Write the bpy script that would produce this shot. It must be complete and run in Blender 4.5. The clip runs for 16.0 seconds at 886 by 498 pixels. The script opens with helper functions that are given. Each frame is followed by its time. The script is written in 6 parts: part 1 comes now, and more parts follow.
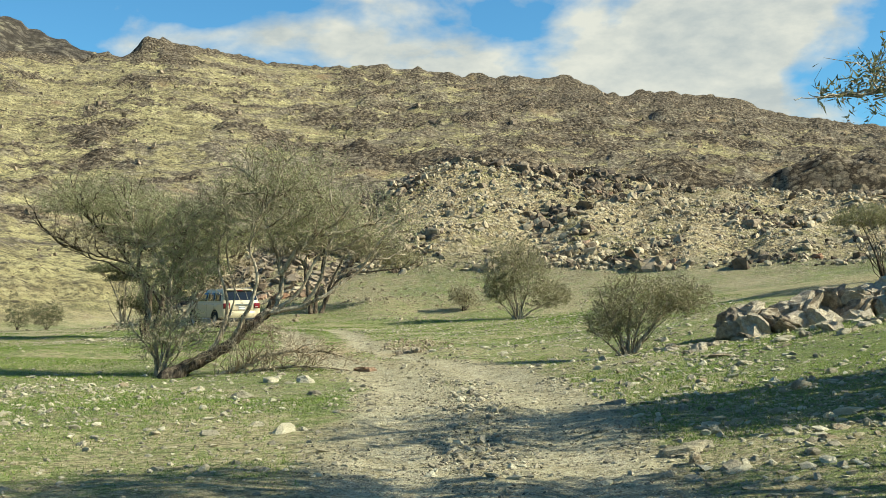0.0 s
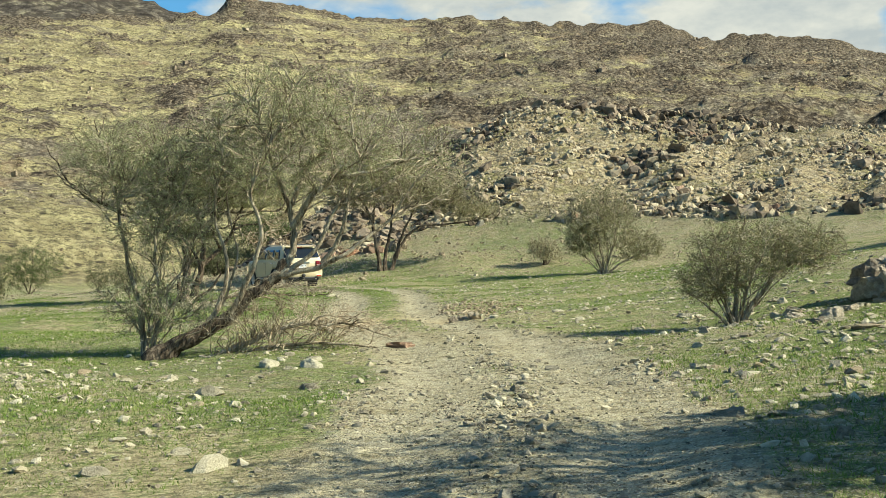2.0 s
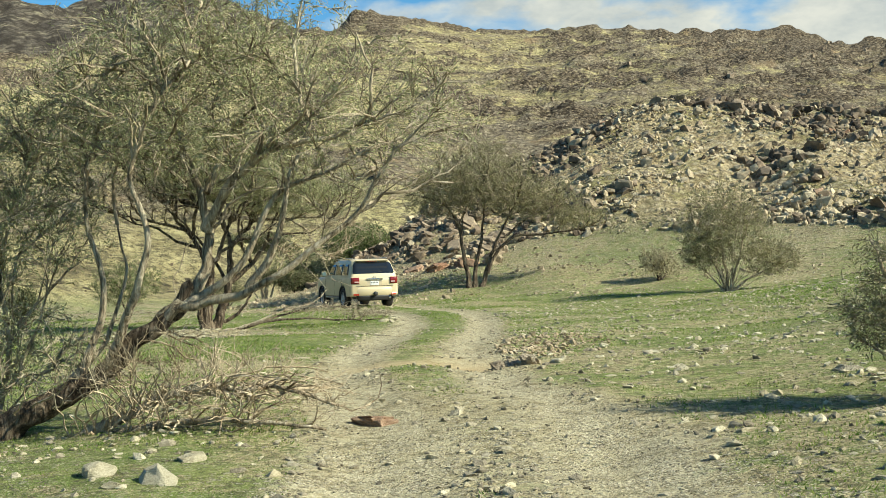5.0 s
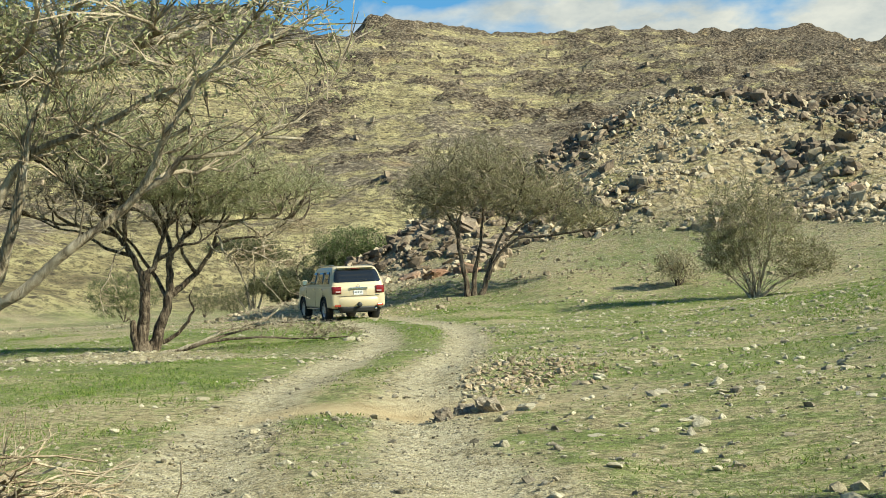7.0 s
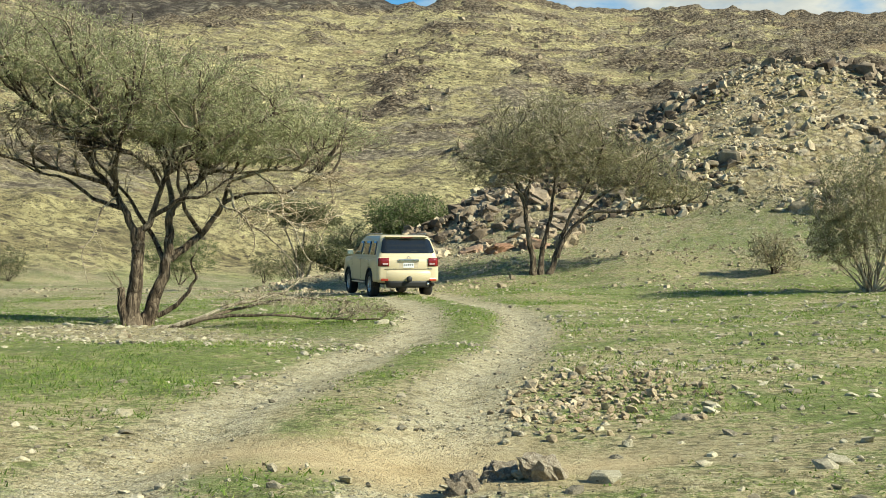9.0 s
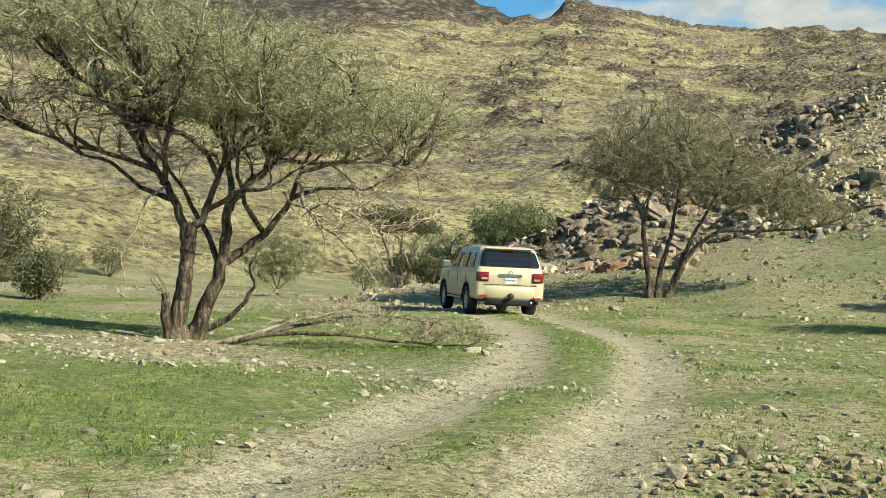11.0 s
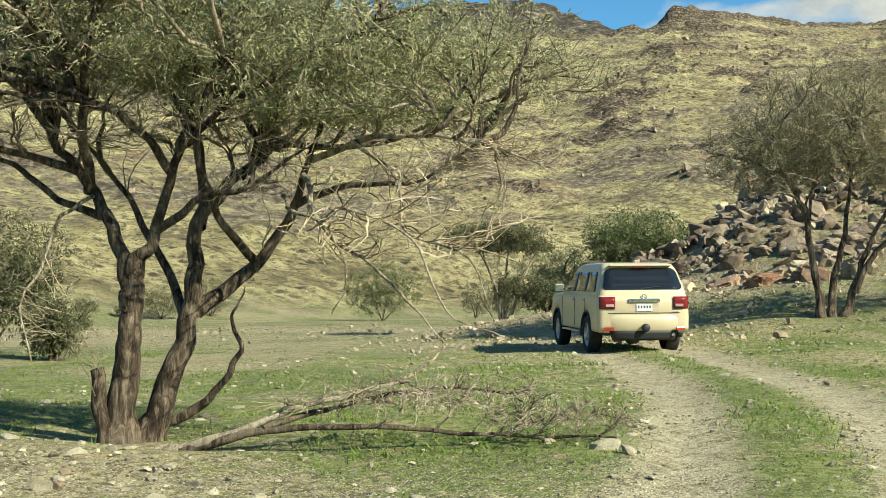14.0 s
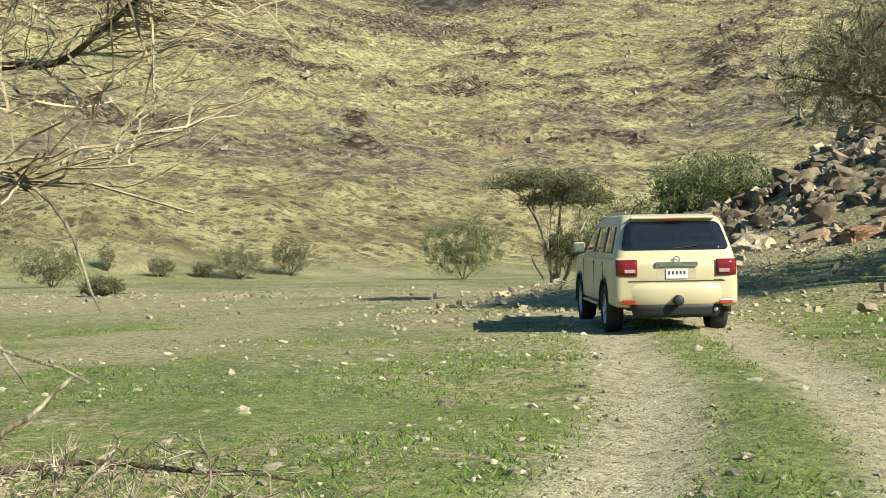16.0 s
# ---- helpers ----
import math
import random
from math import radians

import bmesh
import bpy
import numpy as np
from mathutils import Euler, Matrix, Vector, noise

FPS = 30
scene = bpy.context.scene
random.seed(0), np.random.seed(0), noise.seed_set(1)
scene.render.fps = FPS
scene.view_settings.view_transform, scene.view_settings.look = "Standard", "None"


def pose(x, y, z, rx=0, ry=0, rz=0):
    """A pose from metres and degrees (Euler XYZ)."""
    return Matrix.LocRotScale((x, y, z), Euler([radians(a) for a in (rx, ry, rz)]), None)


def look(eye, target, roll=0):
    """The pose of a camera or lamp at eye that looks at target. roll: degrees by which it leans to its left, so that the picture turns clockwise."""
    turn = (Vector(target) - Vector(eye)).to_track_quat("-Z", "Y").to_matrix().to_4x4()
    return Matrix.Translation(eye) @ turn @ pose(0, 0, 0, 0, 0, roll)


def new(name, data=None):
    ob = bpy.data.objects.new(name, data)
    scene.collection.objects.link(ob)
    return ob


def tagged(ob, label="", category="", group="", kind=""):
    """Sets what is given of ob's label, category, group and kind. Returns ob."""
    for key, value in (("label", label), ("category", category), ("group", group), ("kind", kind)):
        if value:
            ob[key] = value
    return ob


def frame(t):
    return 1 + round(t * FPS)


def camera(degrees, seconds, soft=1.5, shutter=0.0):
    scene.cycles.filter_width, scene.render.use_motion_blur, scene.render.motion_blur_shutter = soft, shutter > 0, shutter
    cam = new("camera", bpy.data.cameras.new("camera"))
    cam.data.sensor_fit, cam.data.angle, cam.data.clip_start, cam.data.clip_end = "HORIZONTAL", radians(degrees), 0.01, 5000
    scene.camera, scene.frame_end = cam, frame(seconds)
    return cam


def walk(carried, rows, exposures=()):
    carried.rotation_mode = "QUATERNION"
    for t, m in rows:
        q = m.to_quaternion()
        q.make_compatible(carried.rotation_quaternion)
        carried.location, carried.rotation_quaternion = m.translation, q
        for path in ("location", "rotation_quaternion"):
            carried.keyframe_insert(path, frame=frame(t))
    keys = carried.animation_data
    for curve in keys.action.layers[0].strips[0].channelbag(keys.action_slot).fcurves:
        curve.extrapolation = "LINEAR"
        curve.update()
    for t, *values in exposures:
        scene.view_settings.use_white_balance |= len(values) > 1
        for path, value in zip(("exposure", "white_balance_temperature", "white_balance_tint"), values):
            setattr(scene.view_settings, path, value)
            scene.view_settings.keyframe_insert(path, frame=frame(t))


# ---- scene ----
cam = camera(39.51, 16.0, soft=0.5)
PATH = [
    (0.0, (0.000, 0.000, 1.653), (0.002, 9.994, 1.999), -0.39),
    (0.5, (0.140, 1.275, 1.669), (0.049, 11.269, 2.003), -0.37),
    (1.0, (0.287, 2.641, 1.674), (0.013, 12.634, 1.898), -0.75),
    (1.5, (0.450, 4.030, 1.662), (-0.045, 14.018, 1.746), -1.02),
    (2.0, (0.617, 5.360, 1.654), (-0.126, 15.332, 1.635), -1.43),
    (2.5, (0.780, 6.710, 1.633), (-0.194, 16.662, 1.554), -1.94),
    (3.0, (0.916, 8.054, 1.627), (-0.282, 17.982, 1.525), -2.12),
    (3.5, (1.018, 9.405, 1.592), (-0.363, 19.309, 1.546), -1.96),
    (4.0, (1.101, 10.723, 1.600), (-0.448, 20.603, 1.642), -1.36),
    (6.5, (1.419, 17.133, 1.629), (-0.516, 26.943, 1.785), -2.50),
    (7.0, (1.392, 18.432, 1.623), (-0.523, 28.245, 1.787), -2.39),
    (7.5, (1.249, 19.813, 1.624), (-0.664, 29.627, 1.776), -1.09),
    (8.0, (1.064, 21.159, 1.587), (-0.949, 30.953, 1.710), 0.06),
    (8.5, (0.844, 22.447, 1.583), (-1.389, 32.194, 1.621), 0.24),
    (9.0, (0.616, 23.671, 1.559), (-1.866, 33.359, 1.528), 0.14),
    (9.5, (0.384, 24.733, 1.546), (-2.333, 34.356, 1.578), 0.63),
    (10.0, (0.149, 25.681, 1.559), (-2.820, 35.228, 1.714), 1.65),
    (12.5, (-1.579, 30.725, 1.543), (-5.373, 39.977, 1.508), 1.19),
    (13.0, (-2.056, 31.984, 1.589), (-6.110, 41.124, 1.755), 0.11),
    (13.5, (-2.470, 33.447, 1.604), (-6.673, 42.516, 1.910), -0.54),
    (14.0, (-2.858, 34.934, 1.638), (-7.032, 44.019, 1.850), -0.38),
    (14.5, (-3.092, 36.408, 1.626), (-7.229, 45.513, 1.628), 0.34),
    (15.0, (-3.148, 37.994, 1.632), (-7.520, 46.986, 1.464), -0.04),
    (15.5, (-3.198, 39.691, 1.624), (-7.900, 48.515, 1.428), -1.04),
    (16.0, (-3.300, 41.471, 1.646), (-8.297, 50.132, 1.509), -0.93),
]
walk(cam, [(t, look(eye, target, roll)) for t, eye, target, roll in PATH], [(0.0, 0.94, 6830, -1), (16.0, 0.94, 6830, -1)])

# ---- world ----
SUN_AZ, SUN_EL = 99.0, 34.0
world = bpy.data.worlds.new("sky")
scene.world = world
world.use_nodes = True
wn, wl = world.node_tree.nodes, world.node_tree.links
wn.clear()


def wnode(kind, **values):
    n = wn.new(kind)
    for key, value in values.items():
        n.inputs[key].default_value = value
    return n


sky = wn.new("ShaderNodeTexSky")
sky.sky_type, sky.sun_disc = "NISHITA", False
sky.sun_elevation, sky.sun_rotation = radians(SUN_EL), radians(SUN_AZ)
sky.altitude, sky.air_density, sky.dust_density, sky.ozone_density = 900, 1.0, 0.3, 1.5
blue = wnode("ShaderNodeBackground", Strength=0.066)
tint = wn.new("ShaderNodeMix"); tint.data_type, tint.blend_type = "RGBA", "MULTIPLY"
tint.inputs[0].default_value = 1.0
tint.inputs[7].default_value = (0.50, 0.97, 1.28, 1)
wl.new(sky.outputs[0], tint.inputs[6])
wl.new(tint.outputs[2], blue.inputs["Color"])
# cumulus: the way of the view laid on a flat cloud sheet
tex = wn.new("ShaderNodeTexCoord")
shift = wn.new("ShaderNodeVectorMath"); shift.operation = "MULTIPLY"
shift.inputs[1].default_value = (1.0, 1.0, 2.1)
wl.new(tex.outputs["Generated"], shift.inputs[0])
puffs = wnode("ShaderNodeTexNoise", Scale=7.5, Detail=9.0, Roughness=0.5, Distortion=0.15)
wl.new(shift.outputs[0], puffs.inputs["Vector"])
cover = wn.new("ShaderNodeValToRGB")
cover.color_ramp.elements[0].position, cover.color_ramp.elements[1].position = 0.48, 0.60
bank = wn.new("ShaderNodeVectorMath"); bank.operation = "DOT_PRODUCT"
bank.inputs[1].default_value = (0.115, 0.96, 0.25)
wl.new(tex.outputs["Generated"], bank.inputs[0])
heap = wn.new("ShaderNodeMapRange"); heap.interpolation_type = "SMOOTHSTEP"
for k, v in ((1, 0.955), (2, 0.988), (3, -0.11), (4, 0.11)):
    heap.inputs[k].default_value = v
wl.new(bank.outputs["Value"], heap.inputs[0])
thick = wn.new("ShaderNodeMath"); thick.operation = "ADD"
wl.new(puffs.outputs["Fac"], thick.inputs[0])
wl.new(heap.outputs[0], thick.inputs[1])
wl.new(thick.outputs[0], cover.inputs[0])
shade = wnode("ShaderNodeTexNoise", Scale=16.0, Detail=6.0, Roughness=0.6)
wl.new(shift.outputs[0], shade.inputs["Vector"])
tone = wn.new("ShaderNodeValToRGB")
tone.color_ramp.elements[0].position, tone.color_ramp.elements[0].color = 0.35, (0.66, 0.71, 0.77, 1)
tone.color_ramp.elements[1].position, tone.color_ramp.elements[1].color = 0.62, (0.98, 0.97, 0.95, 1)
wl.new(shade.outputs["Fac"], tone.inputs[0])
white = wnode("ShaderNodeBackground", Strength=0.42)
wl.new(tone.outputs[0], white.inputs["Color"])
blend = wn.new("ShaderNodeMixShader")
wl.new(cover.outputs[0], blend.inputs[0])
wl.new(blue.outputs[0], blend.inputs[1])
wl.new(white.outputs[0], blend.inputs[2])
wout = wn.new("ShaderNodeOutputWorld")
wl.new(blend.outputs[0], wout.inputs[0])

sun = new("sun", bpy.data.lights.new("sun", "SUN"))
sun.data.energy, sun.data.angle, sun.data.color = 5.0, radians(0.53), (1.0, 0.95, 0.84)
SUN_WAY = Vector((math.sin(radians(SUN_AZ)) * math.cos(radians(SUN_EL)), math.cos(radians(SUN_AZ)) * math.cos(radians(SUN_EL)), math.sin(radians(SUN_EL))))
sun.matrix_world = look((0, 30, 60), Vector((0, 30, 60)) - SUN_WAY)


# ---- materials ----
class Mat:
    """A small builder of node materials."""

    def __init__(self, name):
        self.m = bpy.data.materials.new(name)
        self.m.use_nodes = True
        self.n, self.l = self.m.node_tree.nodes, self.m.node_tree.links
        self.b = self.n["Principled BSDF"]
        self.pos = None

    def node(self, kind, **values):
        n = self.n.new(kind)
        for key, value in values.items():
            self.put(n.inputs[key.replace("_", " ")], value)
        return n

    def put(self, socket, value):
        if isinstance(value, bpy.types.NodeSocket):
            self.l.new(value, socket)
        else:
            socket.default_value = value

    def where(self):
        if self.pos is None:
            self.pos = self.node("ShaderNodeTexCoord").outputs["Object"]
        return self.pos

    def noise(self, scale, detail=4.0, rough=0.55, distortion=0.0, stretch=None):
        n = self.node("ShaderNodeTexNoise", Scale=scale, Detail=detail, Roughness=rough, Distortion=distortion)
        v = self.where()
        if stretch:
            mp = self.node("ShaderNodeMapping", Vector=v, Scale=stretch)
            v = mp.outputs[0]
        self.l.new(v, n.inputs["Vector"])
        return n.outputs["Fac"]

    def cells(self, scale, feature="F1"):
        n = self.node("ShaderNodeTexVoronoi", Scale=scale)
        n.feature = feature
        self.l.new(self.where(), n.inputs["Vector"])
        return n

    def ramp(self, fac, *stops):
        n = self.node("ShaderNodeValToRGB", Fac=fac)
        e = n.color_ramp.elements
        while len(e) < len(stops):
            e.new(0.5)
        for k, (at, c) in enumerate(stops):
            e[k].position = at
            e[k].color = (*c, 1) if isinstance(c, tuple) else (c, c, c, 1)
        return n.outputs[0]

    def mix(self, fac, a, b, how="MIX"):
        n = self.n.new("ShaderNodeMix")
        n.data_type, n.blend_type = "RGBA", how
        self.put(n.inputs[0], fac)
        for socket, v in ((n.inputs[6], a), (n.inputs[7], b)):
            self.put(socket, (*v, 1) if isinstance(v, tuple) else v)
        return n.outputs[2]

    def math(self, op, a, b=0.0, clamp=False):
        n = self.n.new("ShaderNodeMath")
        n.operation, n.use_clamp = op, clamp
        self.put(n.inputs[0], a)
        self.put(n.inputs[1], b)
        return n.outputs[0]

    def attr(self, name):
        n = self.n.new("ShaderNodeAttribute")
        n.attribute_name = name
        return n.outputs["Fac"]

    def island(self):
        return self.n.new("ShaderNodeNewGeometry").outputs["Random Per Island"]

    def each(self):
        return self.n.new("ShaderNodeObjectInfo").outputs["Random"]

    def bump(self, height, strength=0.5, distance=0.02):
        n = self.node("ShaderNodeBump", Strength=strength, Distance=distance, Height=height)
        self.l.new(n.outputs[0], self.b.inputs["Normal"])

    def done(self, colour=None, rough=0.9, metal=0.0, spec=0.25):
        if colour is not None:
            self.put(self.b.inputs["Base Color"], (*colour, 1) if isinstance(colour, tuple) else colour)
        self.put(self.b.inputs["Roughness"], rough)
        self.b.inputs["Metallic"].default_value = metal
        self.b.inputs["Specular IOR Level"].default_value = spec
        return self.m


def ground_material():
    m = Mat("ground")
    patch, mid, fine = m.noise(0.22, 5), m.noise(2.6, 5, 0.6), m.noise(26, 4, 0.65)
    soil = m.ramp(mid, (0.3, (0.30, 0.24, 0.125)), (0.55, (0.46, 0.385, 0.21)), (0.75, (0.58, 0.505, 0.305)))
    soil = m.mix(m.math("MULTIPLY", m.ramp(fine, (0.4, 0.0), (0.65, 1.0)), 0.5), soil, (0.2, 0.16, 0.1))
    grass = m.ramp(m.noise(1.1, 5, 0.6), (0.3, (0.07, 0.118, 0.022)), (0.5, (0.132, 0.20, 0.038)), (0.72, (0.24, 0.275, 0.075)))
    grass = m.mix(m.math("MULTIPLY", m.ramp(fine, (0.42, 0.0), (0.6, 1.0)), 0.45), grass, (0.30, 0.26, 0.13))
    speck = m.noise(60, 3, 0.7)
    clod = m.noise(9, 6, 0.72)
    lush = m.math("ADD", m.attr("lush"), m.math("MULTIPLY", m.math("SUBTRACT", m.math("ADD", mid, m.math("ADD", patch, fine)), 1.5), 2.8))
    col = m.mix(m.ramp(lush, (0.3, 0.0), (0.62, 1.0)), soil, grass)
    # pebbles bedded in the earth
    stones = m.cells(11.0)
    tone = m.ramp(stones.outputs["Color"], (0.1, (0.16, 0.135, 0.115)), (0.5, (0.36, 0.32, 0.26)), (0.9, (0.5, 0.46, 0.38)))
    bed = m.math("MULTIPLY", m.ramp(stones.outputs["Distance"], (0.30, 1.0), (0.36, 0.0)), m.ramp(m.noise(1.7, 3), (0.42, 0.0), (0.56, 1.0)))
    bed = m.math("MULTIPLY", bed, m.math("ADD", m.math("MULTIPLY", m.attr("gravel"), 0.8), 0.2), True)
    col = m.mix(bed, col, tone)
    col = m.mix(m.ramp(speck, (0.40, 0.55), (0.5, 0.0)), col, (0.075, 0.07, 0.035))
    open_soil = m.ramp(lush, (0.35, 1.0), (0.7, 0.35))
    col = m.mix(m.math("MULTIPLY", m.ramp(speck, (0.54, 0.0), (0.66, 0.6)), open_soil), col, (0.50, 0.45, 0.30))
    col = m.mix(m.ramp(clod, (0.41, 0.75), (0.50, 0.0)), col, (0.095, 0.09, 0.045))
    col = m.mix(m.math("MULTIPLY", m.ramp(clod, (0.54, 0.0), (0.64, 0.6)), open_soil), col, (0.47, 0.43, 0.26))
    col = m.mix(m.math("MULTIPLY", m.attr("worn"), m.ramp(m.math("ADD", m.math("MULTIPLY", mid, 0.5), m.math("MULTIPLY", clod, 0.5)), (0.40, 0.15), (0.54, 0.8))), col, m.ramp(fine, (0.36, (0.34, 0.29, 0.18)), (0.55, (0.55, 0.485, 0.325)), (0.7, (0.66, 0.60, 0.44))))
    chips = m.cells(34.0)
    strewn = m.math("MULTIPLY", m.ramp(chips.outputs["Distance"], (0.34, 1.0), (0.42, 0.0)), m.math("MULTIPLY", m.attr("gravel"), m.ramp(m.noise(2.3, 4), (0.36, 0.0), (0.50, 1.0))), True)
    col = m.mix(strewn, col, m.ramp(chips.outputs["Color"], (0.15, (0.08, 0.067, 0.048)), (0.5, (0.33, 0.28, 0.195)), (0.85, (0.68, 0.62, 0.46))))
    col = m.mix(m.attr("sand"), col, m.ramp(mid, (0.3, (0.40, 0.30, 0.16)), (0.7, (0.52, 0.41, 0.24))))
    # the hillsides: dry yellow grass over brown scree, dark crags
    scree = m.ramp(m.noise(0.45, 8, 0.7), (0.38, (0.09, 0.073, 0.055)), (0.5, (0.25, 0.205, 0.145)), (0.62, (0.46, 0.39, 0.27)))
    dry = m.ramp(m.noise(0.12, 9, 0.7), (0.36, (0.25, 0.205, 0.105)), (0.5, (0.40, 0.335, 0.17)), (0.64, (0.55, 0.47, 0.255)))
    dry = m.mix(m.ramp(m.noise(0.028, 7, 0.62, 0.5), (0.46, 0.0), (0.58, 0.75)), dry, m.ramp(m.noise(0.3, 6, 0.7), (0.4, (0.43, 0.365, 0.165)), (0.62, (0.68, 0.595, 0.31))))
    lie = m.node("ShaderNodeMapping", Vector=m.where(), Scale=(4.5, 4.5, 0.75), Rotation=(0.0, 0.16, 0.0))
    lie.vector_type = "TEXTURE"
    terrace = m.node("ShaderNodeTexNoise", Vector=lie.outputs[0], Scale=0.42, Detail=9.0, Roughness=0.66, Distortion=0.2).outputs["Fac"]
    dry = m.mix(m.ramp(terrace, (0.52, 0.0), (0.64, 0.6)), dry, (0.62, 0.54, 0.27))
    dry = m.mix(m.ramp(terrace, (0.36, 0.85), (0.47, 0.0)), dry, (0.15, 0.118, 0.072))
    tuft = m.ramp(m.noise(0.7, 8, 0.8), (0.48, 0.0), (0.57, 0.9))
    dry = m.mix(tuft, dry, (0.13, 0.112, 0.065))
    crag = m.ramp(m.noise(0.8, 8, 0.72), (0.40, (0.045, 0.034, 0.024)), (0.51, (0.16, 0.122, 0.08)), (0.62, (0.37, 0.295, 0.195)))
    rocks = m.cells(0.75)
    # shade in the gaps between crag rocks, put into the colour
    gap_shade = m.ramp(rocks.outputs["Distance"], (0.42, 0.0), (0.62, 0.85))
    crag = m.mix(gap_shade, crag, (0.036, 0.027, 0.019))
    crag = m.mix(m.ramp(rocks.outputs["Color"], (0.55, 0.0), (0.9, 0.5)), crag, (0.36, 0.30, 0.22))
    lone = m.cells(0.4)
    spot = m.math("MULTIPLY", m.ramp(lone.outputs["Distance"], (0.20, 1.0), (0.34, 0.0)), m.ramp(lone.outputs["Color"], (0.45, 0.0), (0.6, 0.9)))
    dry = m.mix(spot, dry, (0.07, 0.057, 0.042))
    grit = m.cells(1.7)
    dot = m.math("MULTIPLY", m.ramp(grit.outputs["Distance"], (0.18, 1.0), (0.36, 0.0)), m.ramp(grit.outputs["Color"], (0.58, 0.0), (0.66, 0.95)))
    dry = m.mix(dot, dry, (0.075, 0.062, 0.04))
    scree = m.mix(dot, scree, (0.06, 0.048, 0.034))
    scree = m.mix(m.ramp(terrace, (0.50, 0.0), (0.66, 0.55)), scree, (0.42, 0.355, 0.215))
    # the scree's colour darkens between its rocks too, as painted shade
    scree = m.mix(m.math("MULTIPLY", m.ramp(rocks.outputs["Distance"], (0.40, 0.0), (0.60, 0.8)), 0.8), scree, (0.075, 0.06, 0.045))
    rust = m.ramp(m.noise(0.035, 6, 0.65), (0.54, 0.0), (0.66, 0.6))
    scree = m.mix(rust, scree, (0.38, 0.25, 0.13))
    slope = m.math("ADD", m.attr("bare"), m.math("MULTIPLY", m.math("SUBTRACT", m.noise(0.10, 10, 0.74, 0.3), 0.5), 2.2))
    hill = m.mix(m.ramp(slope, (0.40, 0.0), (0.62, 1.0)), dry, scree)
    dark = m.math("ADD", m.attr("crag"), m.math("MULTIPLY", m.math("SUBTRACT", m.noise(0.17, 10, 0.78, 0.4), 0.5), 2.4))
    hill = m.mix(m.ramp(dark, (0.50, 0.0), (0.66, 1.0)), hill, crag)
    loess = m.ramp(m.noise(0.6, 8, 0.72), (0.34, (0.25, 0.195, 0.115)), (0.46, (0.55, 0.435, 0.25)), (0.64, (0.72, 0.595, 0.37)))
    loess = m.mix(m.ramp(m.noise(0.3, 6, 0.68), (0.47, 0.0), (0.60, 0.75)), loess, (0.26, 0.245, 0.095))
    lumps = m.cells(3.4)
    loess = m.mix(m.ramp(lumps.outputs["Color"], (0.5, 0.0), (0.85, 0.75)), loess, (0.60, 0.51, 0.36))
    loess = m.mix(m.ramp(lumps.outputs["Distance"], (0.42, 0.0), (0.66, 0.5)), loess, (0.14, 0.105, 0.066))
    hill = m.mix(m.attr("loess"), hill, loess)
    stony = m.ramp(m.noise(0.05, 10, 0.72, 0.4, (1.0, 1.0, 0.6)), (0.38, (0.05, 0.042, 0.035)), (0.48, (0.15, 0.127, 0.10)), (0.56, (0.26, 0.22, 0.16)), (0.64, (0.45, 0.40, 0.25)))
    shards = m.cells(0.14)
    stony = m.mix(m.ramp(shards.outputs["Distance"], (0.40, 0.0), (0.62, 0.8)), stony, (0.045, 0.036, 0.028))
    stony = m.mix(m.ramp(m.noise(0.35, 5, 0.7), (0.45, 0.0), (0.6, 0.6)), stony, (0.085, 0.07, 0.055))
    hill = m.mix(m.attr("peak"), hill, stony)
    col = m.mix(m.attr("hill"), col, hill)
    relief = m.math("ADD", m.math("ADD", m.math("MULTIPLY", fine, 0.5), m.math("MULTIPLY", clod, 1.2)), m.math("ADD", m.math("MULTIPLY", bed, 0.8), m.math("MULTIPLY", strewn, 0.7)))
    relief = m.math("ADD", relief, m.math("MULTIPLY", m.math("MULTIPLY", m.noise(0.45, 9, 0.74), 40.0), m.math("MULTIPLY", m.attr("hill"), m.math("SUBTRACT", 1.0, m.attr("peak")))))
    relief = m.math("ADD", relief, m.math("MULTIPLY", m.math("MULTIPLY", m.noise(0.16, 8, 0.74), 130.0), m.attr("peak")))
    relief = m.math("ADD", relief, m.math("MULTIPLY", m.math("SUBTRACT", 0.5, lumps.outputs["Distance"]), m.math("MULTIPLY", m.attr("loess"), 7.0)))
    relief = m.math("ADD", relief, m.math("MULTIPLY", m.math("SUBTRACT", 0.5, rocks.outputs["Distance"]), m.math("MULTIPLY", m.attr("crag"), 20.0)))
    m.bump(relief, 0.95, 0.052)
    return m.done(col, 0.95, spec=0.1)


def rock_material(name, dark, mid, pale, scale=2.0):
    m = Mat(name)
    v = m.math("ADD", m.math("MULTIPLY", m.noise(scale, 8, 0.65), 0.75), m.math("MULTIPLY", m.math("ADD", m.island(), m.each()), 0.22))
    col = m.ramp(v, (0.36, dark), (0.56, mid), (0.78, pale))
    col = m.mix(m.ramp(m.noise(scale * 6, 5, 0.7), (0.45, 0.0), (0.7, 0.45)), col, dark)
    m.bump(m.noise(scale * 5, 8, 0.7), 0.8, 0.06)
    return m.done(col, 0.92, spec=0.15)


